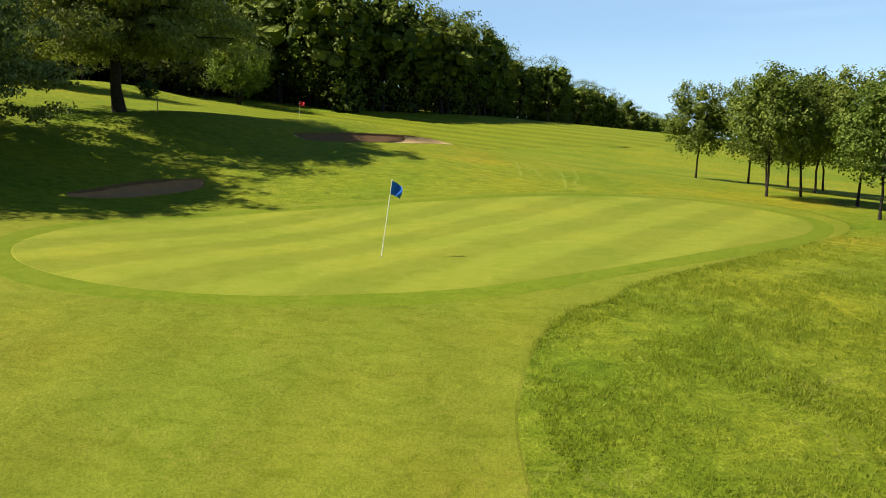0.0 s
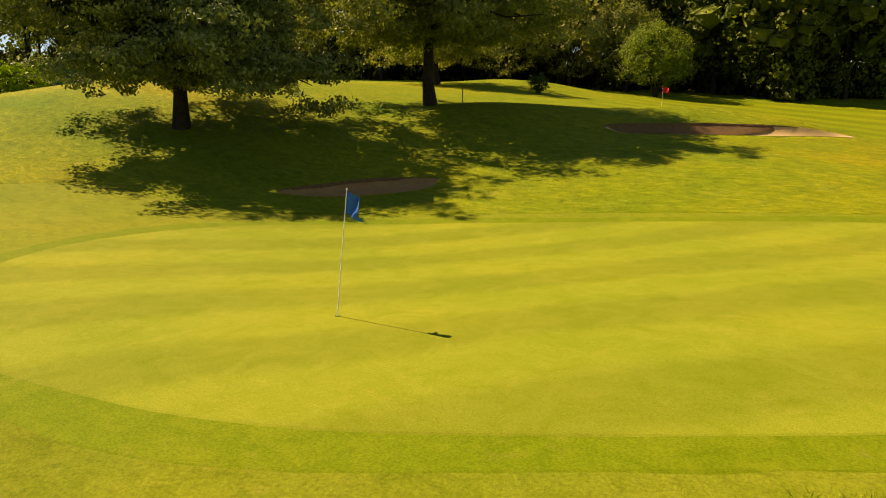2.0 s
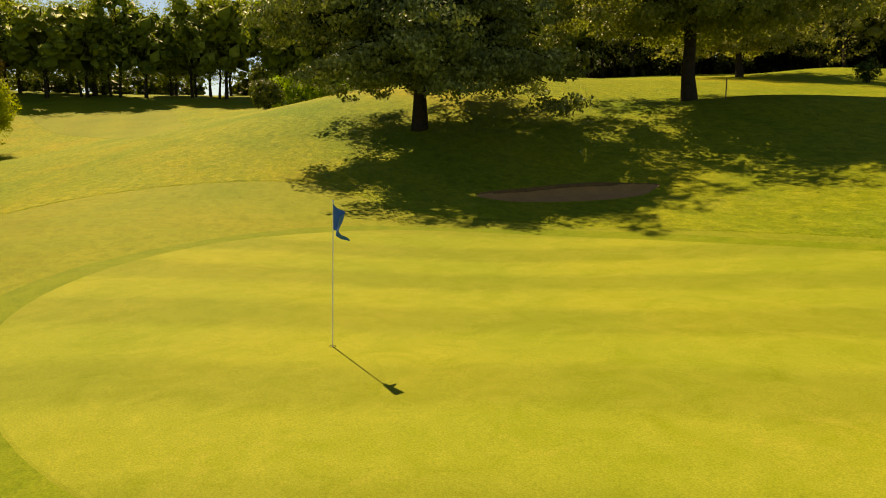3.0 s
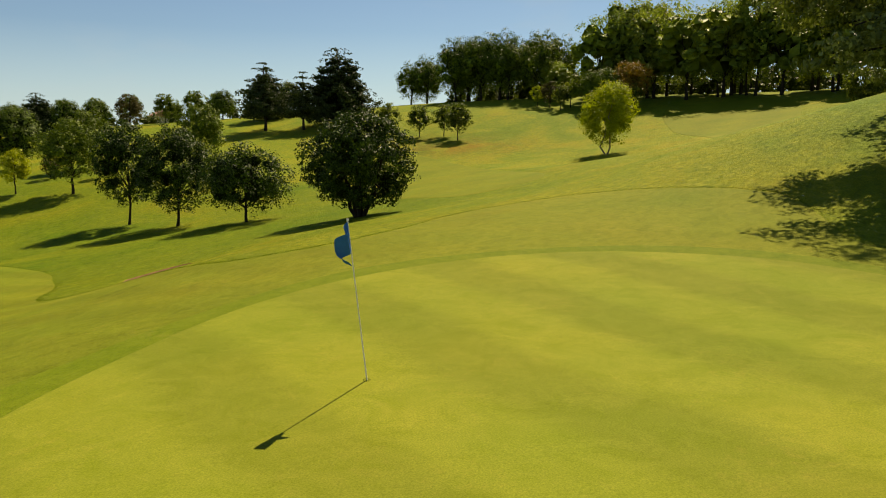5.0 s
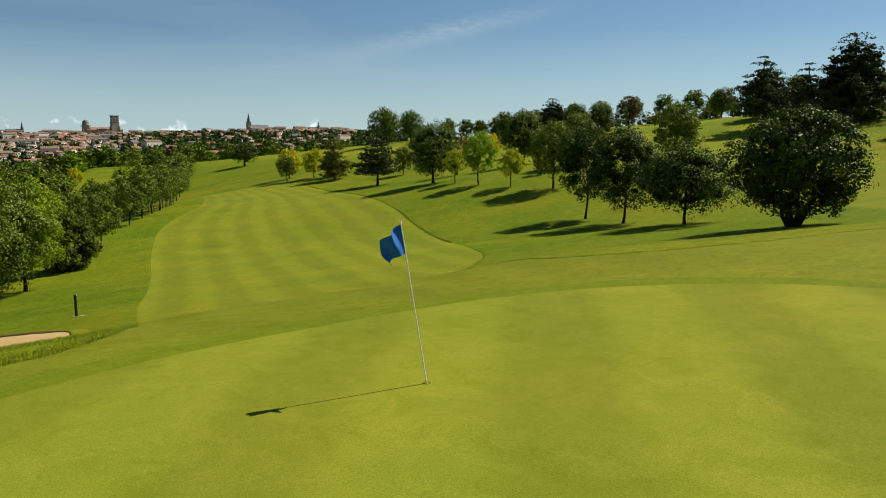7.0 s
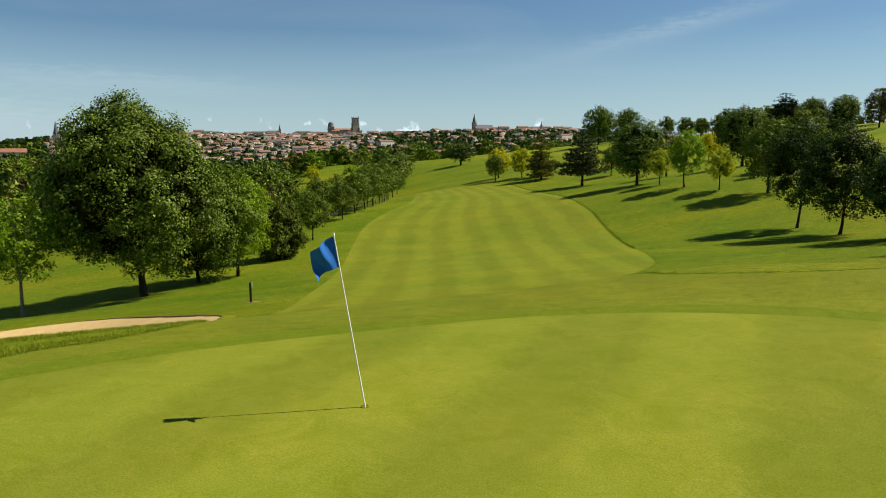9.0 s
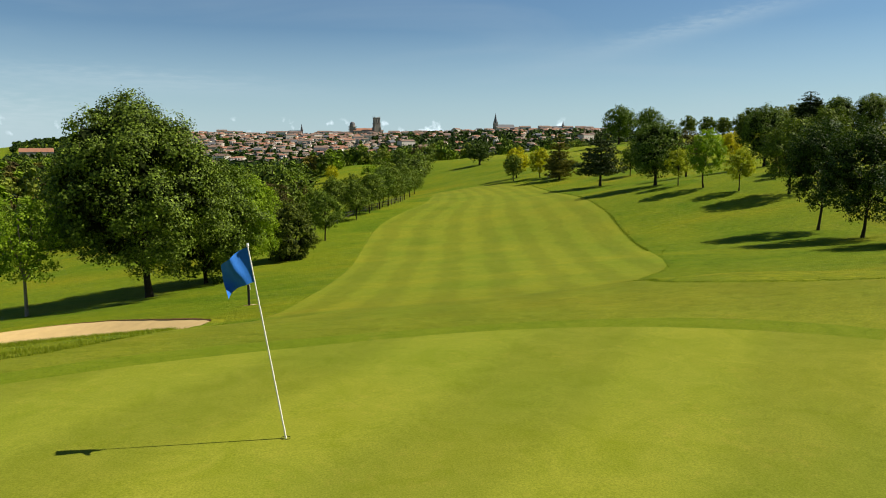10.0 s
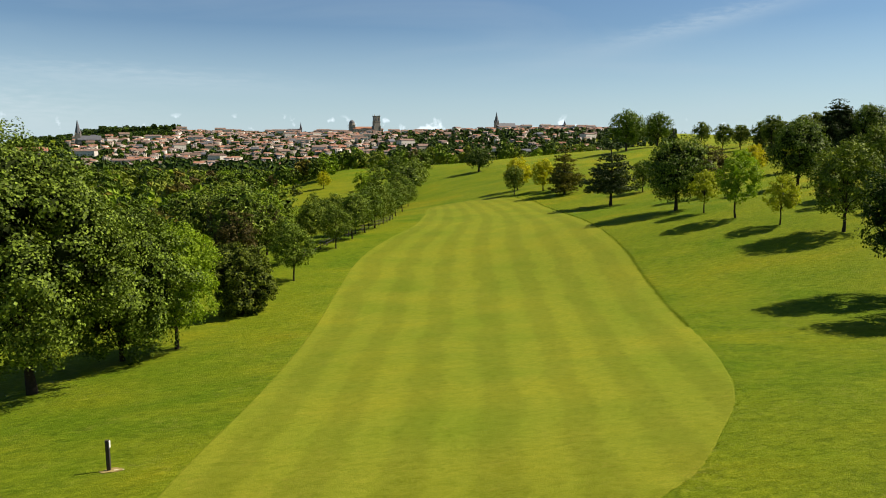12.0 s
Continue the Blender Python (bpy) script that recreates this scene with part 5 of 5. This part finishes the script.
def church(label, nave, tower, wall, far, side, turn):
    """A church: nave with pitched roof, side tower with dark boxes for belfry openings, and a spire."""
    w, d, h = nave
    tw, th, sh = tower
    ob = thing("church", label, "church")
    part("nave", box_bm(w, d, h + 4, -4), wall, ob)
    part("roof", gable(w, d, h, d * 0.45), SLATE, ob)
    t = part("tower", box_bm(tw, tw, th + 4, -4, 0.3, at=(-w / 2, 0)), wall, ob)
    sp = spire_bm(tw * 0.55, sh, th)
    bmesh.ops.translate(sp, verts=sp.verts, vec=(-w / 2, 0, 0))
    part("spire", sp, SLATE, t)
    for s in (-1, 1):
        # solid dark boxes on the wall, coloured like the shade of an opening
        part("belfry_shade", box_bm(tw * 0.25, 0.2, 4, th - 6, at=(-w / 2 + s * tw * 0.22, tw / 2)), GLASS_DARK, t)
        for j in range(4):
            pin = spire_bm(0.7, 4, th)
            bmesh.ops.translate(pin, verts=pin.verts, vec=(-w / 2 + s * tw * 0.42, (j % 2 * 2 - 1) * tw * 0.42, 0))
            if j < 2:
                part("pinnacle", pin, wall, t)
    for b in range(5):
        part("window", box_bm(1.6, 0.2, h * 0.5, h * 0.25, at=((b + 0.5) / 5 * w - w / 2, d / 2)), GLASS_DARK, ob)
    x, y, z = town_spot(far, side)
    ob.matrix_basis = pose(x, y, z, 0, 0, turn)
    return ob


church("grey stone church with a tall pointed spire", (40, 16, 11), (8, 21, 20), STONE_GREY, 1480, 137, 188)
church("dark stone church with a needle spire on the ridge", (26, 12, 10), (5, 15, 14), STONE_GREY, 1490, -300, 0)
church("grey church with a square tower and stone spire", (30, 13, 11), (8, 20, 20), STONE_GREY, 1050, -512, 190)
church("small church with a thin spire", (22, 10, 9), (4.5, 13, 12), STONE_GREY, 1490, 250, 0)

def opening_pair(parent, half, z, tall, wide, gap):
    """Dark boxes that stand in for shaded belfry openings, two on each face of a square tower."""
    for side in (-1, 1):
        for u in (-gap, gap):
            part("opening", box_bm(wide, 0.4, tall, z, at=(u, side * half)), GLASS_DARK, parent)
            part("opening", box_bm(0.4, wide, tall, z, at=(side * half, u)), GLASS_DARK, parent)


keep = thing("old_tower", "dark square stone tower over the roofs", "tower")
part("shaft", box_bm(13, 13, 34, -6, 0.5), STONE_GREY, keep)
part("string_course", box_bm(13.8, 13.8, 0.8, 27.6, 0.2), STONE_GREY, keep)
belfry = part("belfry", box_bm(12, 12, 10.2, 28.4, 0.4), STONE_GREY, keep)
opening_pair(belfry, 6.0, 29.6, 6.5, 1.7, 2.6)
part("parapet", box_bm(12.8, 12.8, 1.5, 38.6, 0.3), STONE_GREY, keep)
for sx in (-1, 1):
    for sy in (-1, 1):
        part("buttress", box_bm(2.2, 2.2, 26, -6, 0.2, at=(sx * 6.4, sy * 6.4)), STONE_GREY, keep)
        pin = spire_bm(0.8, 3.0, 40.0)
        bmesh.ops.translate(pin, verts=pin.verts, vec=(sx * 5.6, sy * 5.6, 0))
        part("pinnacle", pin, STONE_GREY, keep)
x, y, z = town_spot(1470, -128)
keep.matrix_basis = pose(x, y, z, 0, 0, 14)
clad = thing("scaffolded_tower", "pale domed tower wrapped in scaffolding", "tower")
part("shaft", box_bm(12, 12, 28, -6, 0.4), STONE, clad)
bm = bmesh.new()
bmesh.ops.create_cone(bm, cap_ends=True, segments=12, radius1=6.2, radius2=5.6, depth=5, matrix=pose(0, 0, 24.5))
part("drum", bm, STONE_GREY, clad)
bm = bmesh.new()
bmesh.ops.create_uvsphere(bm, u_segments=14, v_segments=8, radius=5.6, matrix=pose(0, 0, 27.0))
part("dome", bm, SLATE, clad, "grey lead dome", True)
for k in range(5):
    part("scaffold_lift", box_bm(15.0, 15.0, 0.3, 2 + 5 * k), STONE_GREY, clad)
for sx in (-1, 1):
    for sy in (-1, 1):
        part("scaffold_pole", box_bm(0.3, 0.3, 27, -3, at=(sx * 7.2, sy * 7.2)), STONE_GREY, clad)
x, y, z = town_spot(1470, -178)
clad.matrix_basis = pose(x, y, z, 0, 0, 5)
minster = thing("minster_nave", "long cream stone nave beside the old tower", "church")
part("wall", box_bm(46, 14, 20, -6), STONE, minster)
part("roof", gable(46, 14, 14, 5), TILE, minster)
for k in range(7):
    part("window", box_bm(1.8, 0.3, 5.5, 6, at=(-20 + 6.5 * k, 7)), GLASS_DARK, minster)
x, y, z = town_spot(1476, -155)
minster.matrix_basis = pose(x, y, z, 0, 0, 9)

hall = thing("long_hall", "long cream hall with an orange tiled roof", "building")
part("wall", box_bm(48, 16, 22, -6), STONE, hall)
part("roof", gable(48, 16, 16, 6), TILE, hall)
for b in range(8):
    part("window", box_bm(2, 0.2, 5, 5, at=(-21 + 6 * b, 8)), GLASS_DARK, hall)
x, y, z = town_spot(900, -515)
hall.matrix_basis = pose(x, y, z - 5, 0, 0, 12) @ Matrix.Scale(0.8, 4)

# trees between the houses and on the far hills, far off
blob_c, blob_s = [], []
for k in range(5600):
    far = rng.uniform(500, 1560)
    side = rng.uniform(-0.55 * far - 60, 0.30 * far + 40)
    x, y, z = town_spot(far, side)
    s = rng.uniform(2.8, 6.2) * (1.25 if far < 720 else 1.0)
    blob_c.append((x, y, z + s * 0.9))
    blob_s.append(s)
for k in range(900):
    far = rng.uniform(640, 1340)
    side = rng.uniform(-0.08, 0.27) * far
    x, y, z = town_spot(far, side)
    blob_c.append((x, y, z + rng.uniform(2, 7)))
    blob_s.append(rng.uniform(4.5, 8.0))
for k in range(240):
    far, side = rng.uniform(1400, 1540), rng.uniform(-720, -545)
    x, y, z = town_spot(far, side)
    blob_c.append((x, y, z + rng.uniform(4, 16)))
    blob_s.append(7.0)
far_trees = new("far_trees", finish(leaves_mesh("far_trees", rng, np.array(blob_c), np.array(blob_s), 1.0, 16000, 1.5, core=0.8, tufts=6, keep=1.0), LEAF_DARK))
tagged(far_trees, "green trees and gardens between the far houses", "trees", kind="stuff")

# ---- things on the course ----
WHITE = plain_material("white_paint", (0.78, 0.77, 0.73), 0.45, 0.06, 8)
DARK_WOOD = plain_material("dark_stained_wood", (0.03, 0.026, 0.022), 0.7, 0.4, 14)
WOOD = plain_material("weathered_wood", (0.16, 0.12, 0.085), 0.9, 0.35, 12)
CONCRETE = plain_material("pale_concrete", (0.55, 0.50, 0.38), 0.9, 0.15, 9)
DRY_EARTH = plain_material("dry_earth", (0.24, 0.18, 0.06), 0.95, 0.35, 4.0, relief=0.03)
BLACK = plain_material("hole_shadow", (0.012, 0.012, 0.01), 0.9, 0.2, 9)
CLOTH_BLUE = plain_material("blue_cloth", (0.013, 0.120, 0.43), 0.75, 0.18, 7, spec=0.2)
CLOTH_RED = plain_material("red_cloth", (0.55, 0.02, 0.03), 0.75, 0.15, 7, spec=0.2)
NET_GREEN = plain_material("green_netting", (0.012, 0.075, 0.045), 0.85, 0.2, 3)


def flagstick(label, cloth, foot, top, away, drop, width=0.36):
    """A flagstick in its cup, with a cloth that hangs in folds from its head."""
    ob = thing("flagstick", label, "golf flag")
    ob.location = foot
    head = Vector(top) - Vector(foot)
    v, f = tube([head * u for u in (-0.04, 0.0, 0.3, 0.6, 1.0)], [0.011, 0.011, 0.010, 0.009, 0.007], 8)
    part("stick", np_mesh("stick", v, f), WHITE, ob, "white painted stick", True)
    v, f = tube([head * 0.996, head * 1.012], [0.016, 0.014], 8)
    part("finial", np_mesh("finial", v, f), WHITE, ob)
    bm = bmesh.new()
    bmesh.ops.create_cone(bm, cap_ends=False, segments=20, radius1=0.054, radius2=0.054, depth=0.1, matrix=pose(0, 0, -0.072))
    # black disc just under the rim, in place of the shade down the hole
    bmesh.ops.create_circle(bm, cap_ends=True, segments=20, radius=0.05, matrix=pose(0, 0, -0.030))
    part("cup", bm, BLACK, ob, "hole cup closed by a black disc for its shade")
    # cloth: a grid let down from the hoist, its free end sunk and pleated
    nu, nv, tall = 15, 12, 0.40
    out = Vector((*away, 0)).normalized()
    side = out.cross(Vector((0, 0, 1)))
    verts = []
    for j in range(nv + 1):
        hoist = head * (0.992 - j / nv * tall / head.length)
        for i in range(nu + 1):
            u = i / nu
            fold = 0.10 * math.sin(u * 7.5 + j * 0.28) * u + 0.02 * math.sin(u * 17 + j * 0.5) * u
            reach = width * (u - 0.20 * u * u)
            p = hoist + out * reach + side * fold
            p.z -= drop * 0.42 * u ** 1.3 + 0.05 * u * math.sin(j * 0.4)
            verts.append(tuple(p))
    n = nu + 1
    faces = [(j * n + i, j * n + i + 1, (j + 1) * n + i + 1, (j + 1) * n + i) for j in range(nv) for i in range(nu)]
    me = np_mesh("cloth", np.array(verts), np.array(faces))
    part("cloth", me, cloth, ob, "", True)
    return ob


flagstick("blue golf flag on a leaning white stick in the hole", CLOTH_BLUE, (-1.33, 23.26, ground_z(-1.33, 23.26) + 0.05), (-0.985, 23.2, 2.27), (0.99, 0.16), 0.48, 0.37)
flagstick("red golf flag on a white stick on the far green", CLOTH_RED, (-12.05, 68.3, ground_z(-12.05, 68.3) + 0.05), (-12.0, 68.3, ground_z(-12.05, 68.3) + 2.2), (1, 0.1), 0.3, 0.6)

# distance marker below the green
post = thing("marker_post", "dark wooden distance post with a white edge on bare earth", "marker post")
post.location = (2.35, -8.3, ground_z(2.35, -8.3))
part("stake", box_bm(0.13, 0.13, 1.25, -0.1, 0.015), DARK_WOOD, post)
part("marker_face", box_bm(0.02, 0.12, 0.26, 0.86, at=(-0.078, 0)), WHITE, post, "white marker face")
part("foot_slab", box_bm(0.34, 0.24, 0.05, 0.0, 0.01, at=(-0.36, 0.16)), CONCRETE, post, "pale slab at the foot")
ang = np.linspace(0, 2 * math.pi, 40, endpoint=False)
rad = 0.34 * (1 + 0.12 * np.sin(3 * ang) + 0.08 * np.sin(7 * ang + 1))
drape("bare_patch", np.c_[2.25 + 1.1 * rad * np.cos(ang), -8.25 + 0.75 * rad * np.sin(ang)], 0.2, 0.02, DRY_EARTH, "worn brown earth round the post", "earth")


def stake(x, y, tall, mat, label, thick=0.05):
    ob = thing("stake", label, "stake")
    ob.location = (x, y, ground_z(x, y))
    part("rod", box_bm(thick, thick, tall + 0.1, -0.1, thick * 0.2), mat, ob)
    return ob


stake(-18.2, 51.0, 1.1, WOOD, "thin wooden stake on the bank")

# low post and rail fence under the row of trees
fence = thing("fence", "low dark post and rail fence under the row of trees", "fence")
line = [(-3.4, -73.5), (-5.2, -80), (-8.0, -88), (-11.6, -96), (-15.2, -104), (-18.0, -112), (-20.4, -121)]
pts = []
for (x0, y0), (x1, y1) in zip(line, line[1:]):
    for k in range(3):
        u = k / 3
        pts.append((x0 + (x1 - x0) * u + 1.4, y0 + (y1 - y0) * u))
for x, y in pts:
    v, f = tube([(x, y, ground_z(x, y) - 0.2), (x, y, ground_z(x, y) + 1.05)], [0.07, 0.06], 7)
    part("post", np_mesh("post", v, f), DARK_WOOD, fence)
for (x0, y0), (x1, y1) in zip(pts, pts[1:]):
    for up in (0.45, 0.9):
        v, f = tube([(x0, y0, ground_z(x0, y0) + up), (x1, y1, ground_z(x1, y1) + up)], [0.045, 0.045], 6)
        part("rail", np_mesh("rail", v, f), DARK_WOOD, fence)

# cross on the crest
lodge = house("house", "small cream house with an orange tiled roof on the crest", 11, 8, 4.5, 2.4, STONE, TILE, 1, 3, "")
lodge.matrix_basis = pose(-186, -152, ground_z(-186, -152), 0, 0, 55)
cross = thing("wayside_cross", "dark wooden wayside cross on the crest", "cross")
cx, cy = -117.5, -202.0
cross.matrix_basis = pose(cx, cy, ground_z(cx, cy), 0, 0, 60)
part("upright", box_bm(0.4, 0.35, 5.7, -0.2, 0.04), DARK_WOOD, cross)
part("arm", box_bm(2.2, 0.3, 0.4, 4.3, 0.04), DARK_WOOD, cross)

# screen, hedge and board beyond the great trees
hedge = thing("hedge", "dense clipped hedge with sunlit yellow-green top", "hedge")
hedge.matrix_basis = pose(-70, 41, ground_z(-70, 41), 0, 0, 42)
hc = np.array([(x, y, z) for x in np.arange(0, 16, 0.9) for y in (-0.6, 0.6) for z in (0.7, 1.6, 2.5, 3.2)])
part("foliage", leaves_mesh("foliage", rng, hc + rng.normal(size=hc.shape) * 0.15, np.full(len(hc), 0.75), 1.0, 6500, 0.22, core=0.7), LEAF_BRIGHT, hedge)
part("stem", np_mesh("stem", *joined([tube([(x, 0, -0.1), (x, 0, 2.6)], [0.08, 0.04], 6) for x in np.arange(0.5, 16, 1.5)])), BARK, hedge)
screen = thing("screen_fence", "low green netting screen on wooden posts", "screen")
screen.matrix_basis = pose(-60.5, 46.5, ground_z(-60.5, 46.5), 0, 0, 48)
part("netting", box_bm(17, 0.05, 1.9, 0.1, at=(8.5, 0)), NET_GREEN, screen)
for k in range(8):
    part("post", box_bm(0.1, 0.1, 2.4, -0.4, 0.01, at=(k * 17 / 7, -0.09)), WOOD, screen)
board = thing("notice_board", "small white notice board on two posts", "sign")
board.matrix_basis = pose(-74, 71.4, ground_z(-74, 71.4), 0, 0, 52)
part("panel", box_bm(1.3, 0.06, 0.9, 0.7, 0.01), WHITE, board)
for s in (-1, 1):
    part("post", box_bm(0.07, 0.07, 1.7, -0.1, 0.008, at=(s * 0.5, -0.07)), WOOD, board)
bench = thing("bench", "plain wooden bench beside the notice board", "bench")
bench.matrix_basis = pose(-72.3, 73.6, ground_z(-72.3, 73.6), 0, 0, 52)
part("seat", box_bm(1.6, 0.4, 0.06, 0.42, 0.01), WOOD, bench)
for s in (-1, 1):
    part("leg", box_bm(0.08, 0.36, 0.52, -0.1, 0.01, at=(s * 0.65, 0)), WOOD, bench)

# longer blades standing in the rough beside the apron
rng = np.random.default_rng(31)


def blades(name, x, y, tall, wide, mat, label):
    """Single bent blades of grass rooted at the given places."""
    n = len(x)
    z = height(x, y) - 0.01
    a = rng.uniform(0, 2 * math.pi, n)
    h = tall * rng.uniform(0.5, 1.4, n)
    lean = h * rng.uniform(0.1, 0.9, n)
    w = wide * rng.uniform(0.6, 1.3, n)
    b = rng.uniform(0, 2 * math.pi, n)
    root = np.c_[x, y, z]
    side = np.c_[np.cos(a), np.sin(a), 0 * a] * w[:, None]
    tip = root + np.c_[np.cos(b) * lean, np.sin(b) * lean, h]
    v = np.stack([root - side, root + side, tip], 1).reshape(-1, 3)
    ob = new(name, finish(np_mesh(name, v, np.arange(3 * n).reshape(-1, 3)), mat))
    return tagged(ob, label, "grass", kind="stuff")


BLADE = leaf_material("grass_blades", (0.125, 0.175, 0.012), (0.265, 0.295, 0.030), 0.5)


# darker copy of the blades; its colour carries the shadow line of mown edges
EDGE_BLADE = leaf_material("edge_blades", (0.065, 0.104, 0.008), (0.180, 0.215, 0.020), 0.35)


def tufts(name, x, y, each, spread, tall, wide, label, mat=BLADE):
    """Clumps: each place bears a handful of blades."""
    x, y = np.repeat(x, each), np.repeat(y, each)
    return blades(name, x + rng.normal(size=len(x)) * spread, y + rng.normal(size=len(x)) * spread, tall, wide, mat, label)


x, y = rng.uniform(2, 22, 50000), rng.uniform(5, 34, 50000)
clump = np.sin(x * 1.1 + np.sin(y * 1.3) * 2) + np.sin(y * 1.9 + np.sin(x * 0.9) * 2) + rng.normal(size=len(x)) * 0.9
keep_it = ~inside(fairway_loop, x, y) & (clump > -0.2) & (in_bunker(BUNKERS["front"], x, y) > 1.06) & (rng.uniform(size=len(x)) < smooth(26, 5, x + np.abs(y - 15) * 0.4) + 0.08)
tufts("rough_tufts", x[keep_it], y[keep_it], 11, 0.07, 0.075, 0.009, "uneven tufts of longer grass in the rough")
# fringe of uncut grass along the mown edge
edge = loop_points(FAIRWAY_RIGHT[5:] + APRON + FAIRWAY_LEFT[:7], 40)
pick = edge[rng.integers(0, len(edge), 7000)] + rng.normal(size=(7000, 2)) * 0.20
keep_it = ~inside(fairway_loop, pick[:, 0], pick[:, 1]) & (pick[:, 1] > -30) & ~((pick[:, 0] > -5) & (pick[:, 1] < 15.5))
tufts("edge_tufts", pick[keep_it, 0], pick[keep_it, 1], 8, 0.05, 0.036, 0.008, "fringe of uncut grass along the mown edge", EDGE_BLADE)

# taller growth along the far edge of the fairway
edge = loop_points(FAIRWAY_RIGHT, 40)[: 40 * (len(FAIRWAY_RIGHT) - 1)]
pick = edge[rng.integers(0, len(edge), 5000)] + rng.normal(size=(5000, 2)) * 0.16
keep_it = ~inside(fairway_loop, pick[:, 0], pick[:, 1]) & (pick[:, 1] < -24)
tufts("fairway_edge_tufts", pick[keep_it, 0], pick[keep_it, 1], 8, 0.10, 0.085, 0.018, "uncut grass standing along the edge of the fairway", EDGE_BLADE)
# fringe left standing round the putting green
edge = loop_points(GREEN_EDGE, 60)
pick = edge[rng.integers(0, len(edge), 3600)] + rng.normal(size=(3600, 2)) * 0.07
tufts("green_fringe", pick[:, 0], pick[:, 1], 8, 0.04, 0.024, 0.006, "short fringe of shadow-toned grass round the putting green", EDGE_BLADE)

# bleached wheel marks left by a mower on the bank
TRACK = grass_material("bleached_grass", (0.122, 0.160, 0.014), (0.168, 0.196, 0.019), (0.215, 0.234, 0.027), (0.25, 0.22, 0.06), 20, 0.02)


def wheel_mark(points, wide=0.13):
    p = loop_points(points, 8)[: 8 * (len(points) - 1)]
    d = np.gradient(p, axis=0)
    d /= np.linalg.norm(d, axis=1)[:, None]
    off = np.c_[-d[:, 1], d[:, 0]] * wide / 2 * (1 + 0.3 * np.sin(np.arange(len(p)) * 1.7))[:, None]
    drape("wheel_mark", np.concatenate([p - off, (p + off)[::-1]]), 0.6, 0.007, TRACK, "pale wheel mark left by a mower in the grass", "wheel mark")


for track in (
    [(6.3, 71.0), (6.1, 62.0), (5.88, 51.6), (5.5, 47.2)],
    [(6.9, 71.0), (7.05, 63.0), (7.02, 54.8), (6.72, 47.3)],
    [(9.4, 71.0), (9.2, 64.0), (8.83, 55.8), (8.43, 48.5), (7.6, 43.8)],
    [(10.9, 71.0), (10.5, 63.0), (9.9, 53.4), (9.28, 47.5), (8.64, 45.4), (8.76, 43.8)],
    [(14.3, 71.0), (13.4, 62.0), (12.0, 52.2), (11.8, 48.0)],
):
    wheel_mark(track, 0.16)
